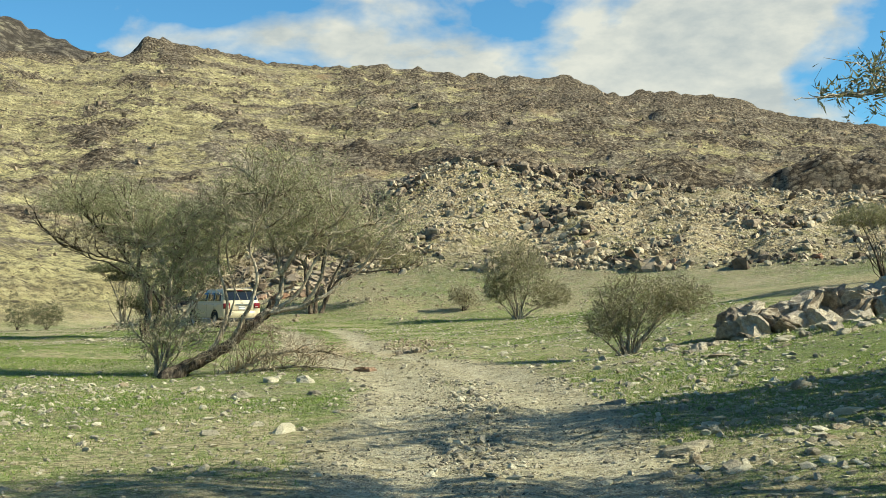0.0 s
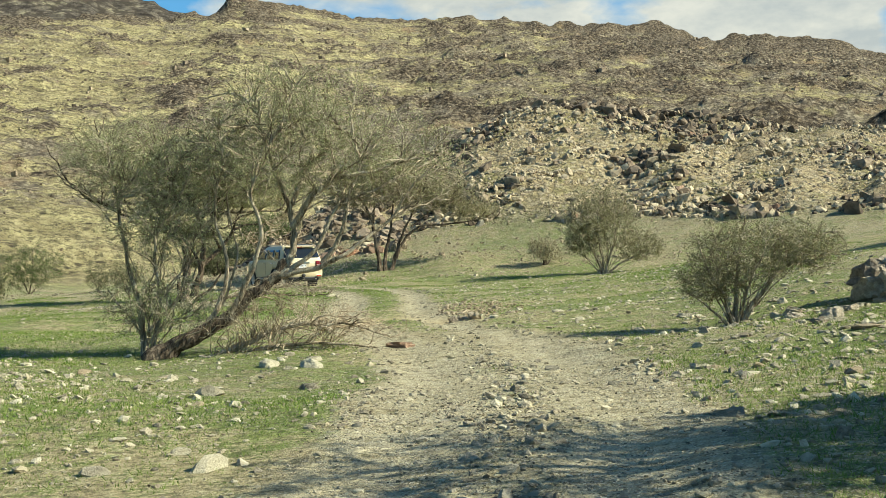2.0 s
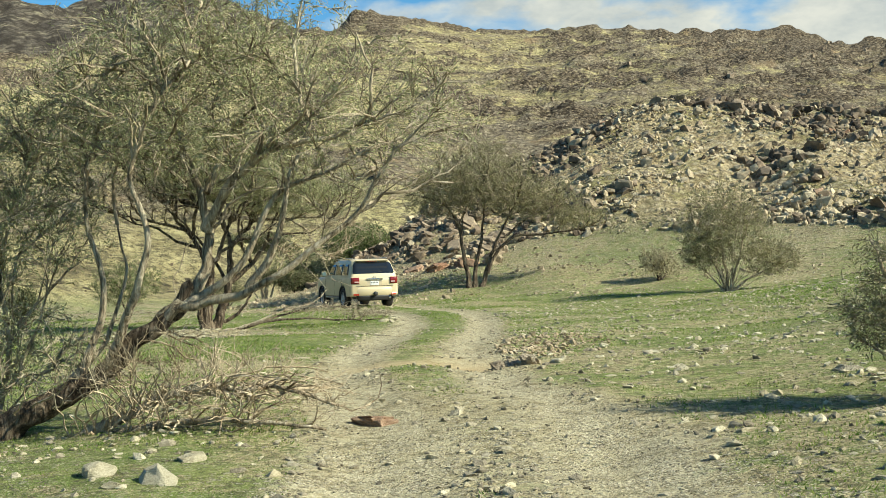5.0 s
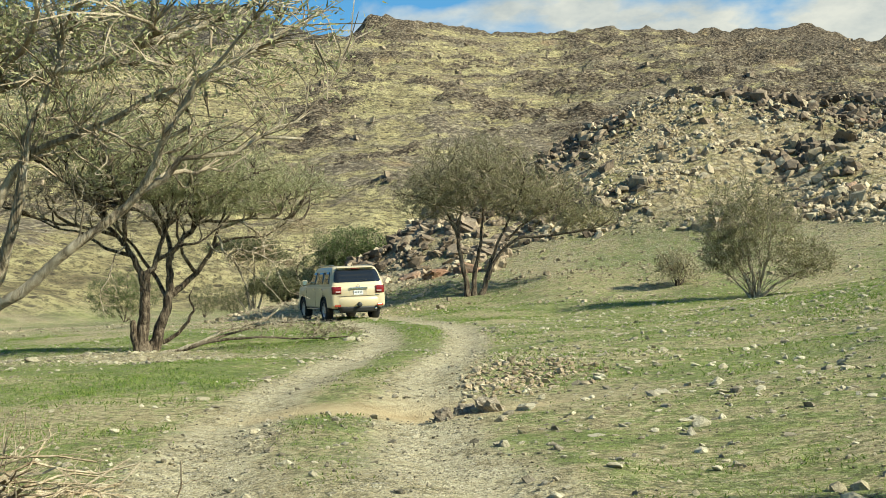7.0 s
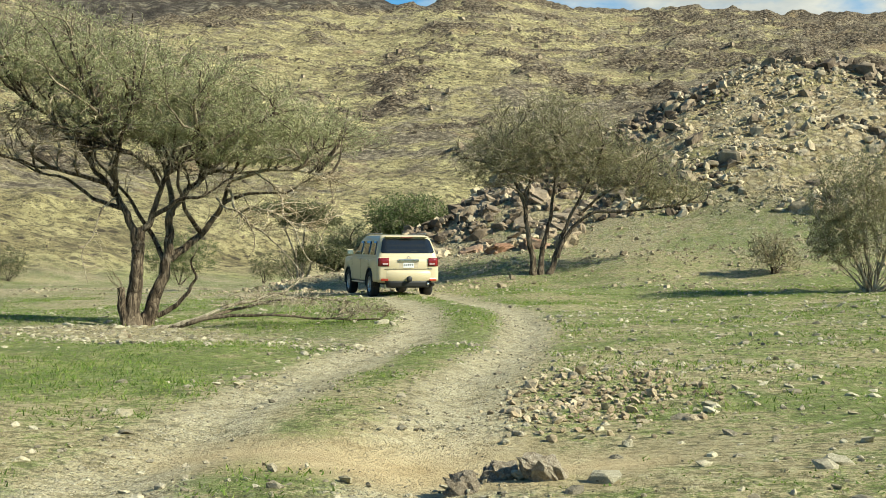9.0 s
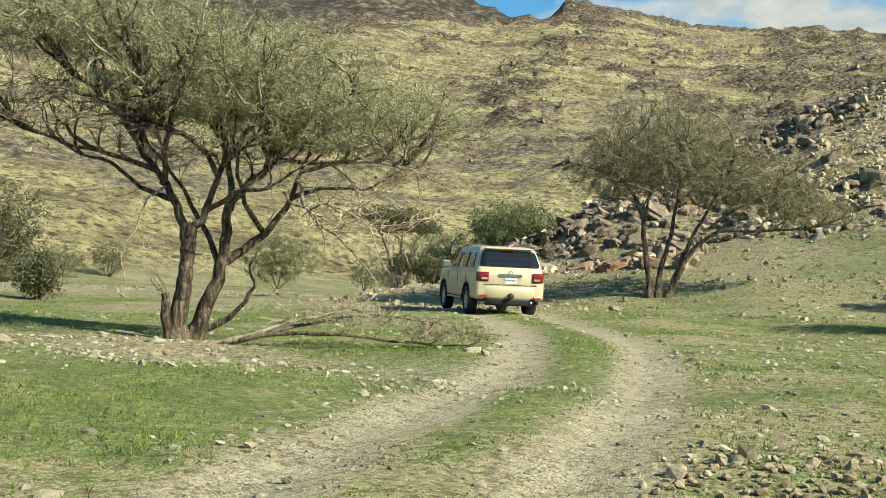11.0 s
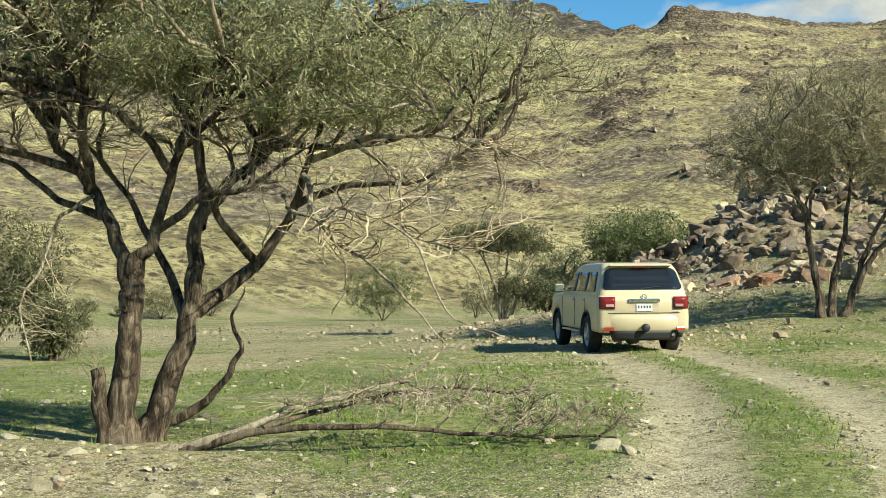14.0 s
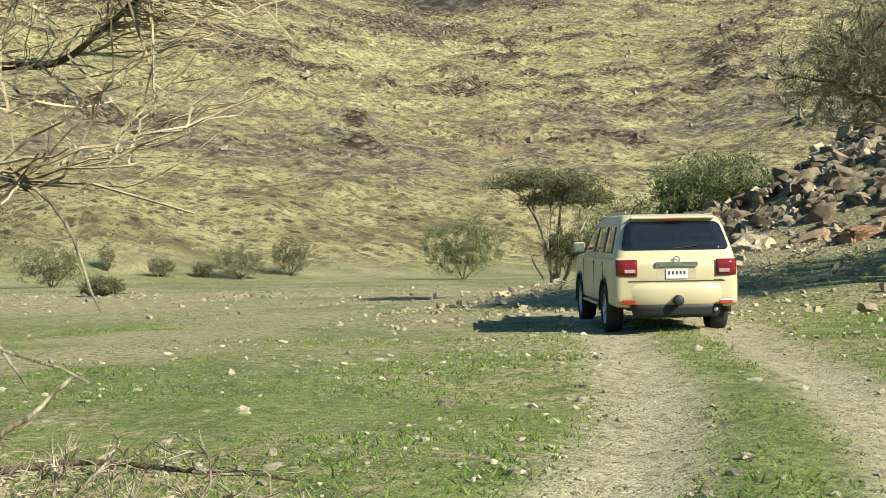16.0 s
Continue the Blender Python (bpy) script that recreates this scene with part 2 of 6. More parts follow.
def bark_material(name, dark, mid, pale, scale=6.0):
    m = Mat(name)
    streak = m.noise(scale * 2.2, 8, 0.72, 0.8, (1.0, 1.0, 0.2))
    col = m.ramp(streak, (0.41, dark), (0.5, mid), (0.62, pale))
    col = m.mix(m.ramp(m.noise(1.2, 3), (0.5, 0.0), (0.7, 0.5)), col, pale)
    m.bump(streak, 1.0, 0.07)
    return m.done(col, 0.9, spec=0.15)


def leaf_material(name, a, b, c):
    m = Mat(name)
    v = m.math("ADD", m.math("MULTIPLY", m.island(), 0.6), m.math("MULTIPLY", m.noise(0.9, 3), 0.45))
    col = m.ramp(v, (0.2, a), (0.5, b), (0.85, c))
    m.done(col, 0.7, spec=0.15)
    glow = m.node("ShaderNodeBsdfTranslucent", Color=col)
    both = m.n.new("ShaderNodeMixShader")
    both.inputs[0].default_value = 0.42
    m.l.new(m.b.outputs[0], both.inputs[1])
    m.l.new(glow.outputs[0], both.inputs[2])
    m.l.new(both.outputs[0], m.n["Material Output"].inputs[0])
    return m.m


GROUND = ground_material()
ROCK_DARK = rock_material("dark_rock", (0.05, 0.038, 0.028), (0.185, 0.14, 0.098), (0.38, 0.30, 0.21), 0.9)
KNOLL_ROCK = rock_material("knoll_rock", (0.09, 0.069, 0.05), (0.30, 0.24, 0.16), (0.52, 0.43, 0.29), 1.1)
ROCK_TAN = rock_material("tan_rock", (0.12, 0.085, 0.056), (0.33, 0.255, 0.162), (0.52, 0.43, 0.29), 1.4)
ROCK_RUST = rock_material("rusty_rock", (0.09, 0.05, 0.034), (0.25, 0.14, 0.088), (0.40, 0.28, 0.19), 1.6)
STONE_PALE = rock_material("pale_stone", (0.19, 0.155, 0.10), (0.39, 0.335, 0.22), (0.58, 0.52, 0.37), 3.0)
STONE_GREY = rock_material("grey_stone", (0.11, 0.092, 0.066), (0.28, 0.24, 0.17), (0.47, 0.415, 0.30), 3.0)
BARK = bark_material("dark_bark", (0.03, 0.022, 0.015), (0.088, 0.064, 0.043), (0.235, 0.185, 0.13))
BARK_PALE = bark_material("pale_bark", (0.13, 0.10, 0.066), (0.34, 0.275, 0.185), (0.56, 0.48, 0.35))
TWIG = bark_material("twig_bark", (0.14, 0.108, 0.072), (0.30, 0.243, 0.165), (0.49, 0.415, 0.30), 1.5)
TWIG_DARK = bark_material("dark_twig", (0.10, 0.078, 0.052), (0.22, 0.175, 0.118), (0.42, 0.35, 0.25), 1.5)
DRYTWIG = bark_material("dry_twig", (0.18, 0.13, 0.078), (0.37, 0.29, 0.185), (0.56, 0.465, 0.33), 1.5)
LEAF = leaf_material("acacia_leaf", (0.20, 0.21, 0.10), (0.325, 0.33, 0.165), (0.47, 0.455, 0.26))
LEAF_GREEN = leaf_material("shrub_leaf", (0.09, 0.12, 0.045), (0.14, 0.175, 0.065), (0.21, 0.24, 0.10))
LEAF_DULL = leaf_material("dull_leaf", (0.165, 0.16, 0.078), (0.25, 0.235, 0.12), (0.36, 0.325, 0.185))
LEAF_PALE = leaf_material("pale_leaf", (0.22, 0.20, 0.11), (0.32, 0.28, 0.17), (0.45, 0.40, 0.26))
LEAF_DARK = leaf_material("grey_green_leaf", (0.085, 0.09, 0.045), (0.14, 0.145, 0.07), (0.215, 0.21, 0.11))
BLADE = leaf_material("grass_blade", (0.10, 0.172, 0.032), (0.172, 0.25, 0.05), (0.31, 0.345, 0.10))


# ---- numbers and meshes ----
def hash2(ix, iy, seed):
    h = (ix.astype(np.int64) * 374761393 + iy.astype(np.int64) * 668265263 + seed * 974634777) & 0xFFFFFFFF
    h = ((h ^ (h >> 13)) * 1274126177) & 0xFFFFFFFF
    h = ((h ^ (h >> 16)) * 1146822519) & 0xFFFFFFFF
    return ((h ^ (h >> 15)) & 0xFFFFFF) / float(0xFFFFFF)


def vnoise(x, y, seed=0):
    """Smooth value noise from 0 to 1."""
    x, y = np.asarray(x, float), np.asarray(y, float)
    ix, iy = np.floor(x), np.floor(y)
    fx, fy = x - ix, y - iy
    fx, fy = fx * fx * (3 - 2 * fx), fy * fy * (3 - 2 * fy)
    a, b = hash2(ix, iy, seed), hash2(ix + 1, iy, seed)
    c, d = hash2(ix, iy + 1, seed), hash2(ix + 1, iy + 1, seed)
    return (a + (b - a) * fx) * (1 - fy) + (c + (d - c) * fx) * fy


def fbm(x, y, seed=0, octaves=5, gain=0.5):
    total, amp, norm = 0.0, 1.0, 0.0
    for k in range(octaves):
        total, norm = total + amp * vnoise(x * 2.03**k + 13.7 * k, y * 2.03**k - 7.1 * k, seed + k), norm + amp
        amp *= gain
    return total / norm


def step(a, b, v):
    t = np.clip((np.asarray(v, float) - a) / (b - a), 0, 1)
    return t * t * (3 - 2 * t)


def soft(v, k=1.0):
    return np.logaddexp(0, np.asarray(v, float) / k) * k


def mesh_of(name, verts, faces, material, smooth=False, attrs=None):
    """One mesh from arrays: verts (n, 3), faces (m, 3 or 4)."""
    me = bpy.data.meshes.new(name)
    verts, faces = np.asarray(verts, np.float32), np.asarray(faces, np.int32)
    k = faces.shape[1]
    me.vertices.add(len(verts))
    me.vertices.foreach_set("co", verts.ravel())
    me.loops.add(faces.size)
    me.loops.foreach_set("vertex_index", faces.ravel())
    me.polygons.add(len(faces))
    me.polygons.foreach_set("loop_start", np.arange(0, faces.size, k, dtype=np.int32))
    me.polygons.foreach_set("loop_total", np.full(len(faces), k, np.int32))
    me.polygons.foreach_set("use_smooth", np.full(len(faces), smooth))
    me.update(calc_edges=True)
    for key, values in (attrs or {}).items():
        me.attributes.new(key, "FLOAT", "POINT").data.foreach_set("value", np.asarray(values, np.float32))
    if material:
        me.materials.append(material)
    return me


def part(name, me, parent, label=""):
    ob = new(name, me)
    ob.parent = parent
    if label:
        ob["label"] = label
    return ob


# ---- the land ----
HUB = (0.0, 25.0)
RIDGE_AZ = (-75, -45, -30, -24, -20, -19, -18, -17, -16, -15, -14.2, -13.3, -12.7, -12, -11.3, -10.2, -9.3, -8.6, -8, -7.4, -6.6, -5.9, -5.2, -4.2, -3.2, -2.3, -1.5, -0.6, 0.2, 1, 2, 2.8, 3.5, 4.3, 5.2, 6.2, 7.2, 8.2, 9.2, 10.2, 11.2, 12.2, 12.8, 13.3, 13.8, 14.2, 14.7, 15.2, 15.7, 17, 20, 25.5, 29.8, 36, 50, 80)
RIDGE_EL = (5.0, 6.0, 6.8, 7.18, 6.95, 7.38, 7.43, 7.62, 7.81, 8.08, 8.45, 8.82, 8.89, 8.82, 9.02, 9.18, 8.99, 8.6, 8.67, 9.35, 9.77, 9.87, 9.95, 9.94, 9.93, 10.02, 10.16, 10.2, 10.2, 10.39, 10.57, 10.66, 10.7, 10.68, 10.7, 10.68, 10.69, 10.78, 10.87, 11.06, 11.34, 11.48, 11.43, 11.65, 11.64, 11.57, 11.0, 10.83, 11.1, 10.52, 10.97, 10.4, 9.6, 11.6, 12.6, 9.0)
PEAK_AZ = (13.5, 15.2, 16.0, 16.8, 17.6, 18.4, 19.2, 20.2, 22.4, 24.3, 30, 38, 50, 60)
PEAK_EL = (5.0, 9.8, 11.28, 11.26, 11.47, 11.52, 11.67, 12.12, 12.37, 12.37, 12.37, 12.37, 12.12, 12.12)
CALM_AZ = np.arange(-75, 81, 1.5)
CALM_EL = [float(np.average(np.interp(a + np.arange(-6, 6.1, 0.5), RIDGE_AZ, RIDGE_EL), weights=np.exp(-((np.arange(-6, 6.1, 0.5) / 3.0) ** 2)))) for a in CALM_AZ]
# the cart track: the line between its two ruts, and half the way between them
TRACK_Y = (-8, 2, 9.7, 16.8, 20, 24, 28, 32, 36, 40, 45, 50, 54, 58, 61.5, 66)
TRACK_X = (0.2, 0.3, 0.35, 0.4, 0.35, -0.2, -1.6, -2.6, -3.25, -3.6, -4.3, -5.5, -7.0, -8.9, -10.6, -13.2)
RUT = 0.95


def far_parts(x, y):
    """Height of the hill range behind the valley, and how far up its slope a place lies."""
    dx, dy = x - HUB[0], y - HUB[1]
    r, az = np.hypot(dx, dy), np.degrees(np.arctan2(-dx, dy))
    el = np.interp(az, RIDGE_AZ, RIDGE_EL)
    crest = np.interp(az, (-40, -10, 6, 30, 60), (620, 720, 740, 580, 520))
    foot = np.interp(az, (-60, -25, -5, 8, 16, 30, 60), (150, 160, 170, 182, 168, 132, 112))
    up = np.clip((r - foot) / (crest - foot), 0, 1)
    calm = np.interp(az, CALM_AZ, CALM_EL)
    el = calm + (el - calm) * step(0.93, 0.995, up)
    top = 1.6 + np.tan(np.radians(el)) * crest
    power = np.interp(az, (-20, 0, 14, 20), (1.0, 1.05, 1.1, 1.25))
    z = top * up**power
    z = np.where(r > crest, top - (r - crest) * 0.22, z)
    behind = np.abs(az) > 100
    z = np.where(behind, 0.0, z * step(100, 80, np.abs(az)))
    pe = np.interp(az, PEAK_AZ, PEAK_EL, left=0, right=0)
    pz = 1.6 + np.tan(np.radians(pe)) * 1180 - np.abs(r - 1180) * 0.42
    return np.maximum(z, 0) * (up > 0), pz, r, az, up


TOE_X, TOE_Y = (-20, -16, -12, -5, 5, 20, 40, 70), (76.5, 75.4, 74.8, 73.5, 72, 67, 60, 52)


def apron(x, y):
    """The stony slope that climbs from the valley floor to the foot of the knoll."""
    d = y - np.interp(x, TOE_X, TOE_Y) + 10.0
    lift = 1.75 * step(0, 13.0, d) + 0.35 * step(-8, 4, d)
    ease = np.interp(x, (-26, -20.4, -15.5, -12, -8, -4), (0, 0.08, 0.42, 0.68, 0.88, 1.0))
    return lift * ease, step(2, 8, d) * step(-24, -14, x)


def knoll(x, y):
    """The rocky spur on the valley's right: height and steepness mask."""
    toe = np.interp(x, TOE_X, TOE_Y)
    top = np.interp(x, (-19, -17, -15, -13, -10, -7, -4.5, -2, 0.5, 3, 7, 11, 15, 21, 32, 60, 110), (0, 0.5, 1.5, 2.7, 4.3, 5.6, 6.8, 8.0, 8.9, 9.0, 8.7, 8.0, 7.3, 6.4, 6.0, 7.5, 6))
    reach = np.interp(x, (-17, -13, -9, -5, 2, 40), (8, 9.5, 15, 20, 22.5, 28))
    t = np.clip((y - toe) / reach, 0, 1)
    fall = np.clip((y - toe - reach) / 60.0, 0, 1)
    z = top * (t**1.05) * (1 - 0.75 * step(0, 1, fall))
    return z, step(0.03, 0.25, t) * step(-18.5, -15, x) * (1 - step(0.5, 1, fall))


def track_mask(x, y):
    c = np.interp(y, TRACK_Y, TRACK_X)
    slope = np.interp(y, TRACK_Y, np.gradient(np.array(TRACK_X), np.array(TRACK_Y)))
    off = (x - c) / np.sqrt(1 + slope**2)
    wob = (fbm(x * 0.9, y * 0.9, 31, 3) - 0.5) * 0.55
    rut = np.exp(-(((np.abs(off) - RUT + wob) / 0.36) ** 2))
    crown = np.exp(-((off / 0.4) ** 2))
    wide = 1 - step(1.2, 1.9, np.abs(off) + wob)
    narrow = np.exp(-(((np.abs(off) - RUT + wob * 0.5) / 0.52) ** 4))
    road = wide + (narrow - wide) * step(22, 31, y)
    ends = step(70, 62, y)
    return rut * ends, crown * ends, road * ends


def land(x, y, full=False):
    x, y = np.asarray(x, float), np.asarray(y, float)
    hz, pz, r, az, up = far_parts(x, y)
    kz, kmask = knoll(x, y)
    # valley floor: rises to the bank beside the track, falls away down the wadi
    bank = 0.075 * soft(x - 0.2, 0.7) + 0.11 * soft(x - 4.2, 0.7)
    bank = 3.5 * np.tanh(bank / 3.5) * step(75, 45, y)
    s = -0.45 * (x + 8) + 0.89 * (y - 55)
    drop = -0.026 * np.minimum(soft(s, 6), 190) * step(-2, -16, x - 0.12 * (y - 60))
    climb, stony = apron(x, y)
    floor = 0.05 + bank + drop * (1 - 0.9 * stony) * step(0.12, 0.0, up) * step(400, 250, r) + climb * step(150, 95, y)
    near = step(140, 60, r)
    floor = floor + (fbm(x * 0.35, y * 0.35, 3, 2) - 0.5) * 0.30 * near + (fbm(x * 1.6, y * 1.6, 5, 3) - 0.5) * 0.035 * near
    rut, crown, road = track_mask(x, y)
    floor = floor - np.interp(y, (18, 30), (0.035, 0.08)) * rut + 0.02 * crown
    # a sandy hollow across the track
    pit = np.exp(-(((x + 1.7) / 2.0) ** 2 + ((y - 32.0) / 1.0) ** 2))
    floor = floor - 0.12 * pit
    # crags: bands that follow the slope
    bands = fbm(x / 46.0, (y + 2.2 * hz) / 30.0, 41, 5, 0.55)
    warp = fbm((0.8 * x + 0.6 * y) / 17.0, (0.8 * y - 0.6 * x) / 17.0, 43, 5, 0.6)
    hillness = step(0.0, 0.05, up)
    high = step(0.55, 1.0, up)
    strata = fbm((x + 0.35 * y) / 55.0, (y + 2.6 * hz - 0.5 * x) / 22.0, 45, 5, 0.6)
    crag = step(0.44, 0.66, bands * 0.35 + warp * 0.30 + strata * 0.35 + 0.13 * high * (0.35 + 0.65 * step(6, -8, az)) + 0.10 * step(0.93, 1.0, up) + 0.06 * step(4, -8, az))
    # a steep dark gully and some large outcrops
    for gx, gy, gr, gs in ((-101, 360, 8, 34), (-113, 397, 9, 30), (-150, 357, 16, 10), (-165, 372, 12, 9), (-132, 372, 12, 8), (-120, 420, 22, 10), (-60, 430, 26, 11), (-178, 392, 18, 9), (-30, 470, 30, 12), (-85, 470, 20, 9)):
        crag = np.maximum(crag, 1.25 * np.exp(-(((x - gx) / gr) ** 2 + ((y - gy) / gs) ** 2)) * np.maximum(step(0.3, 0.55, warp), 0.85 * (gs > 25)))
    crag = np.maximum(crag, 1.3 * np.exp(-(((az - 12.7) / 1.3) ** 2)) * step(0.8, 0.93, up) * step(0.25, 0.5, warp))
    ridged = np.where(hillness > 0.3, 1 - np.abs(2 * fbm((0.6 * x + 0.8 * y) / 22.0, (0.6 * y - 0.8 * x) / 22.0, 47, 3, 0.55) - 1), 1 - np.abs(2 * fbm(x / 6.0, y / 6.0, 47, 4, 0.6) - 1))
    fine = np.where(hillness > 0.3, fbm((0.88 * x + 0.47 * y) / 9.0, (0.88 * y - 0.47 * x) / 12.0, 53, 3, 0.6), fbm(x / 2.2, y / 2.2, 53, 3, 0.6))
    size = np.interp(r, (80, 300, 800), (0.55, 1.0, 1.7))
    rough = hillness * (crag * ((ridged - 0.4) * 3.2 + (fine - 0.4) * 3.6) * size * (1 - 0.35 * high) + (warp - 0.5) * 5.0 * size + (fine - 0.5) * 1.6)
    # dark tors between the knoll and the range
    tors = 0.0
    for tx, ty, tr, th in ((26, 216, 16, 13), (58, 212, 19, 11), (80, 208, 22, 8), (6, 224, 14, 10), (44, 260, 26, 10)):
        tors = tors + th * np.exp(-((((x - tx) / tr) ** 2 + ((y - ty) / (tr * 0.8)) ** 2) ** 1.4))
    torm = step(1.5, 5, tors)
    kr = kmask * ((ridged * 1.5 - 0.6) * 0.7 + (fine - 0.5) * 1.0)
    z = np.maximum(floor, np.where(hz > 0, -4.5, -99)) + hz + kz + rough + kr + tors * (0.8 + 0.5 * (ridged - 0.5))
    peak = pz + (fbm(x / 130.0, y / 130.0, 57, 5, 0.6) - 0.5) * 50 - np.abs(fbm(x / 70.0, y / 70.0, 59, 4, 0.55) - 0.5) * 34 + 4
    ispeak = peak > z
    z = np.maximum(z, peak)
    if not full:
        return z
    near_bush = fbm(x * 0.16, y * 0.16, 61, 4)
    lush = 0.485 + 0.9 * (near_bush - 0.5) + 0.42 * step(2.5, 5, x) * step(40, 22, y) + 0.34 * np.exp(-(((x + 1) / 9) ** 2 + ((y - 50) / 11) ** 2)) \
        + 0.30 * np.exp(-(((x + 6.5) / 2.6) ** 2 + ((y - 38) / 7) ** 2)) - 0.95 * road * (1 - (0.6 + 0.4 * step(30, 36, y)) * crown) + 0.25 * crown * step(32, 38, y) - 0.5 * pit + 0.15 * step(-3, -8, x) * step(60, 40, y)
    lush = lush - 0.95 * np.exp(-(((x + 8.9) / 4.6) ** 2 + ((y - 43.3) / 1.5) ** 2)) - 0.22 * np.exp(-(((x - 0.6) / 2.6) ** 2 + ((y - 34.0) / 4.5) ** 2))
    lush = lush - 0.5 * step(0.47, 0.62, fbm(x / 16.0, y / 6.0, 64, 4)) * step(-10, -18, x - 0.25 * (y - 60))
    wash = np.exp(-(((s - 36 - 8 * (fbm(x / 14.0, y / 14.0, 83, 3) - 0.5)) / 11.0) ** 2)) * step(-14, -20, x)
    lush = lush - 0.55 * wash
    lush = lush - 0.06 * stony * (1 - kmask) + 0.2 * step(-12, -25, x)
    gravel = np.clip(0.75 * stony + 0.8 * wash + 0.9 * np.exp(-(((x + 9.3) / 4.5) ** 2 + ((y - 42.6) / 1.8) ** 2)) + 0.45 * step(-10, -18, x - 0.25 * (y - 60)) + road * 1.0 + step(0.5, 0.7, near_bush) * 0.5 + 0.7 * np.exp(-(((x - 3.0) / 2.5) ** 2 + ((y - 17) / 8) ** 2)) - pit, 0, 1)
    hill = np.maximum(np.maximum(hillness, kmask), torm)
    meadow = step(0.20, 0.05, up) * step(4, 14, az)
    bare = np.where(hillness > 0.5, 0.55 + 0.20 * step(0.45, 0.20, up) - 0.55 * meadow + 0.6 * (warp - 0.5) + 0.22 * high * step(6, -8, az) - 0.10 * step(-4, 6, az) * step(0.2, 0.5, up) - 0.18 * step(8, 16, az) * (1 - high), 0.5) + 0.42 * kmask
    cragm = crag * hillness * 0.75 * (1 - 0.8 * meadow) + hillness * 0.13 + torm * 0.28 + np.where(ispeak, 0.25 + 0.5 * fbm(x / 60.0, y / 60.0, 58, 4), 0) + kmask * (0.2 * step(0.55, 0.75, ridged) + 0.3 * step(0.7, 0.95, np.clip(kz / 11.0, 0, 1)))
    loess = kmask * (1 - 0.45 * step(0.6, 0.75, fbm(x / 9.0, y / 9.0, 75, 4)))
    return z, dict(worn=road * (1 - (0.5 + 0.25 * step(22, 31, y)) * crown) * (1 - 0.4 * step(0.5, 0.62, fbm(x * 0.8, y * 0.5, 66, 3))), peak=np.where(ispeak, 1.0, 0.0), lush=lush, gravel=gravel, hill=hill, bare=bare, crag=cragm, loess=loess, sand=step(0.25, 0.6, pit + 0.25 * (fbm(x * 1.4, y * 1.4, 88, 3) - 0.5)))


def build_ground():
    cx, cy = 1.0, -9.0
    angles = np.radians(np.concatenate([np.linspace(-170, -37, 50), np.linspace(-36, 56, 590), np.linspace(57, 190, 50)[:-1]]))
    radii = np.concatenate([np.geomspace(0.6, 12, 30)[:-1], np.geomspace(12, 150, 132)[:-1], np.geomspace(150, 800, 158)[:-1], np.geomspace(800, 2600, 40)])
    a, r = np.meshgrid(angles, radii)
    x, y = cx - np.sin(a) * r, cy + np.cos(a) * r
    z, masks = land(x, y, True)
    n, k = len(radii), len(angles)
    verts = np.stack([x, y, z], -1).reshape(-1, 3)
    i = np.arange((n - 1) * k).reshape(n - 1, k)
    j = np.roll(i, -1, 1)
    faces = np.stack([i, j, j + k, i + k], -1).reshape(-1, 4)[:, ::-1]
    me = mesh_of("ground", verts, faces, GROUND, True, {key: v.ravel() for key, v in masks.items()})
    return tagged(new("ground", me), "stony valley floor, grass and rocky hillsides", "ground", kind="structure")


build_ground()


def ico(level):
    bm = bmesh.new()
    bmesh.ops.create_icosphere(bm, subdivisions=level, radius=1)
    v = np.array([p.co[:] for p in bm.verts])
    f = np.array([[p.index for p in q.verts] for q in bm.faces])
    bm.free()
    return v, f


ICO1, ICO2 = ico(1), ico(2)


BLOCK = (np.array([(a, b, c) for a in (-0.6, 0.6) for b in (-0.6, 0.6) for c in (-0.6, 0.6)]),
         np.array([(0, 1, 3), (0, 3, 2), (4, 6, 7), (4, 7, 5), (0, 4, 5), (0, 5, 1), (2, 3, 7), (2, 7, 6), (0, 2, 6), (0, 6, 4), (1, 5, 7), (1, 7, 3)]))


def rock_shape(rng, shape, flat=0.7, jag=0.28):
    """Verts of one angular stone, about 1 across its half."""
    v = shape[0].copy()
    for _ in range(13):
        w = rng.normal(size=3)
        w /= np.linalg.norm(w)
        d = rng.uniform(0.38, 0.74)
        over = np.maximum(v @ w - d, 0)
        v -= over[:, None] * w
    v *= 1 + rng.uniform(-jag, jag, (len(v), 1)) * 0.5
    return v * np.array([rng.uniform(0.8, 1.25), rng.uniform(0.65, 1.0), flat * rng.uniform(0.7, 1.15)])


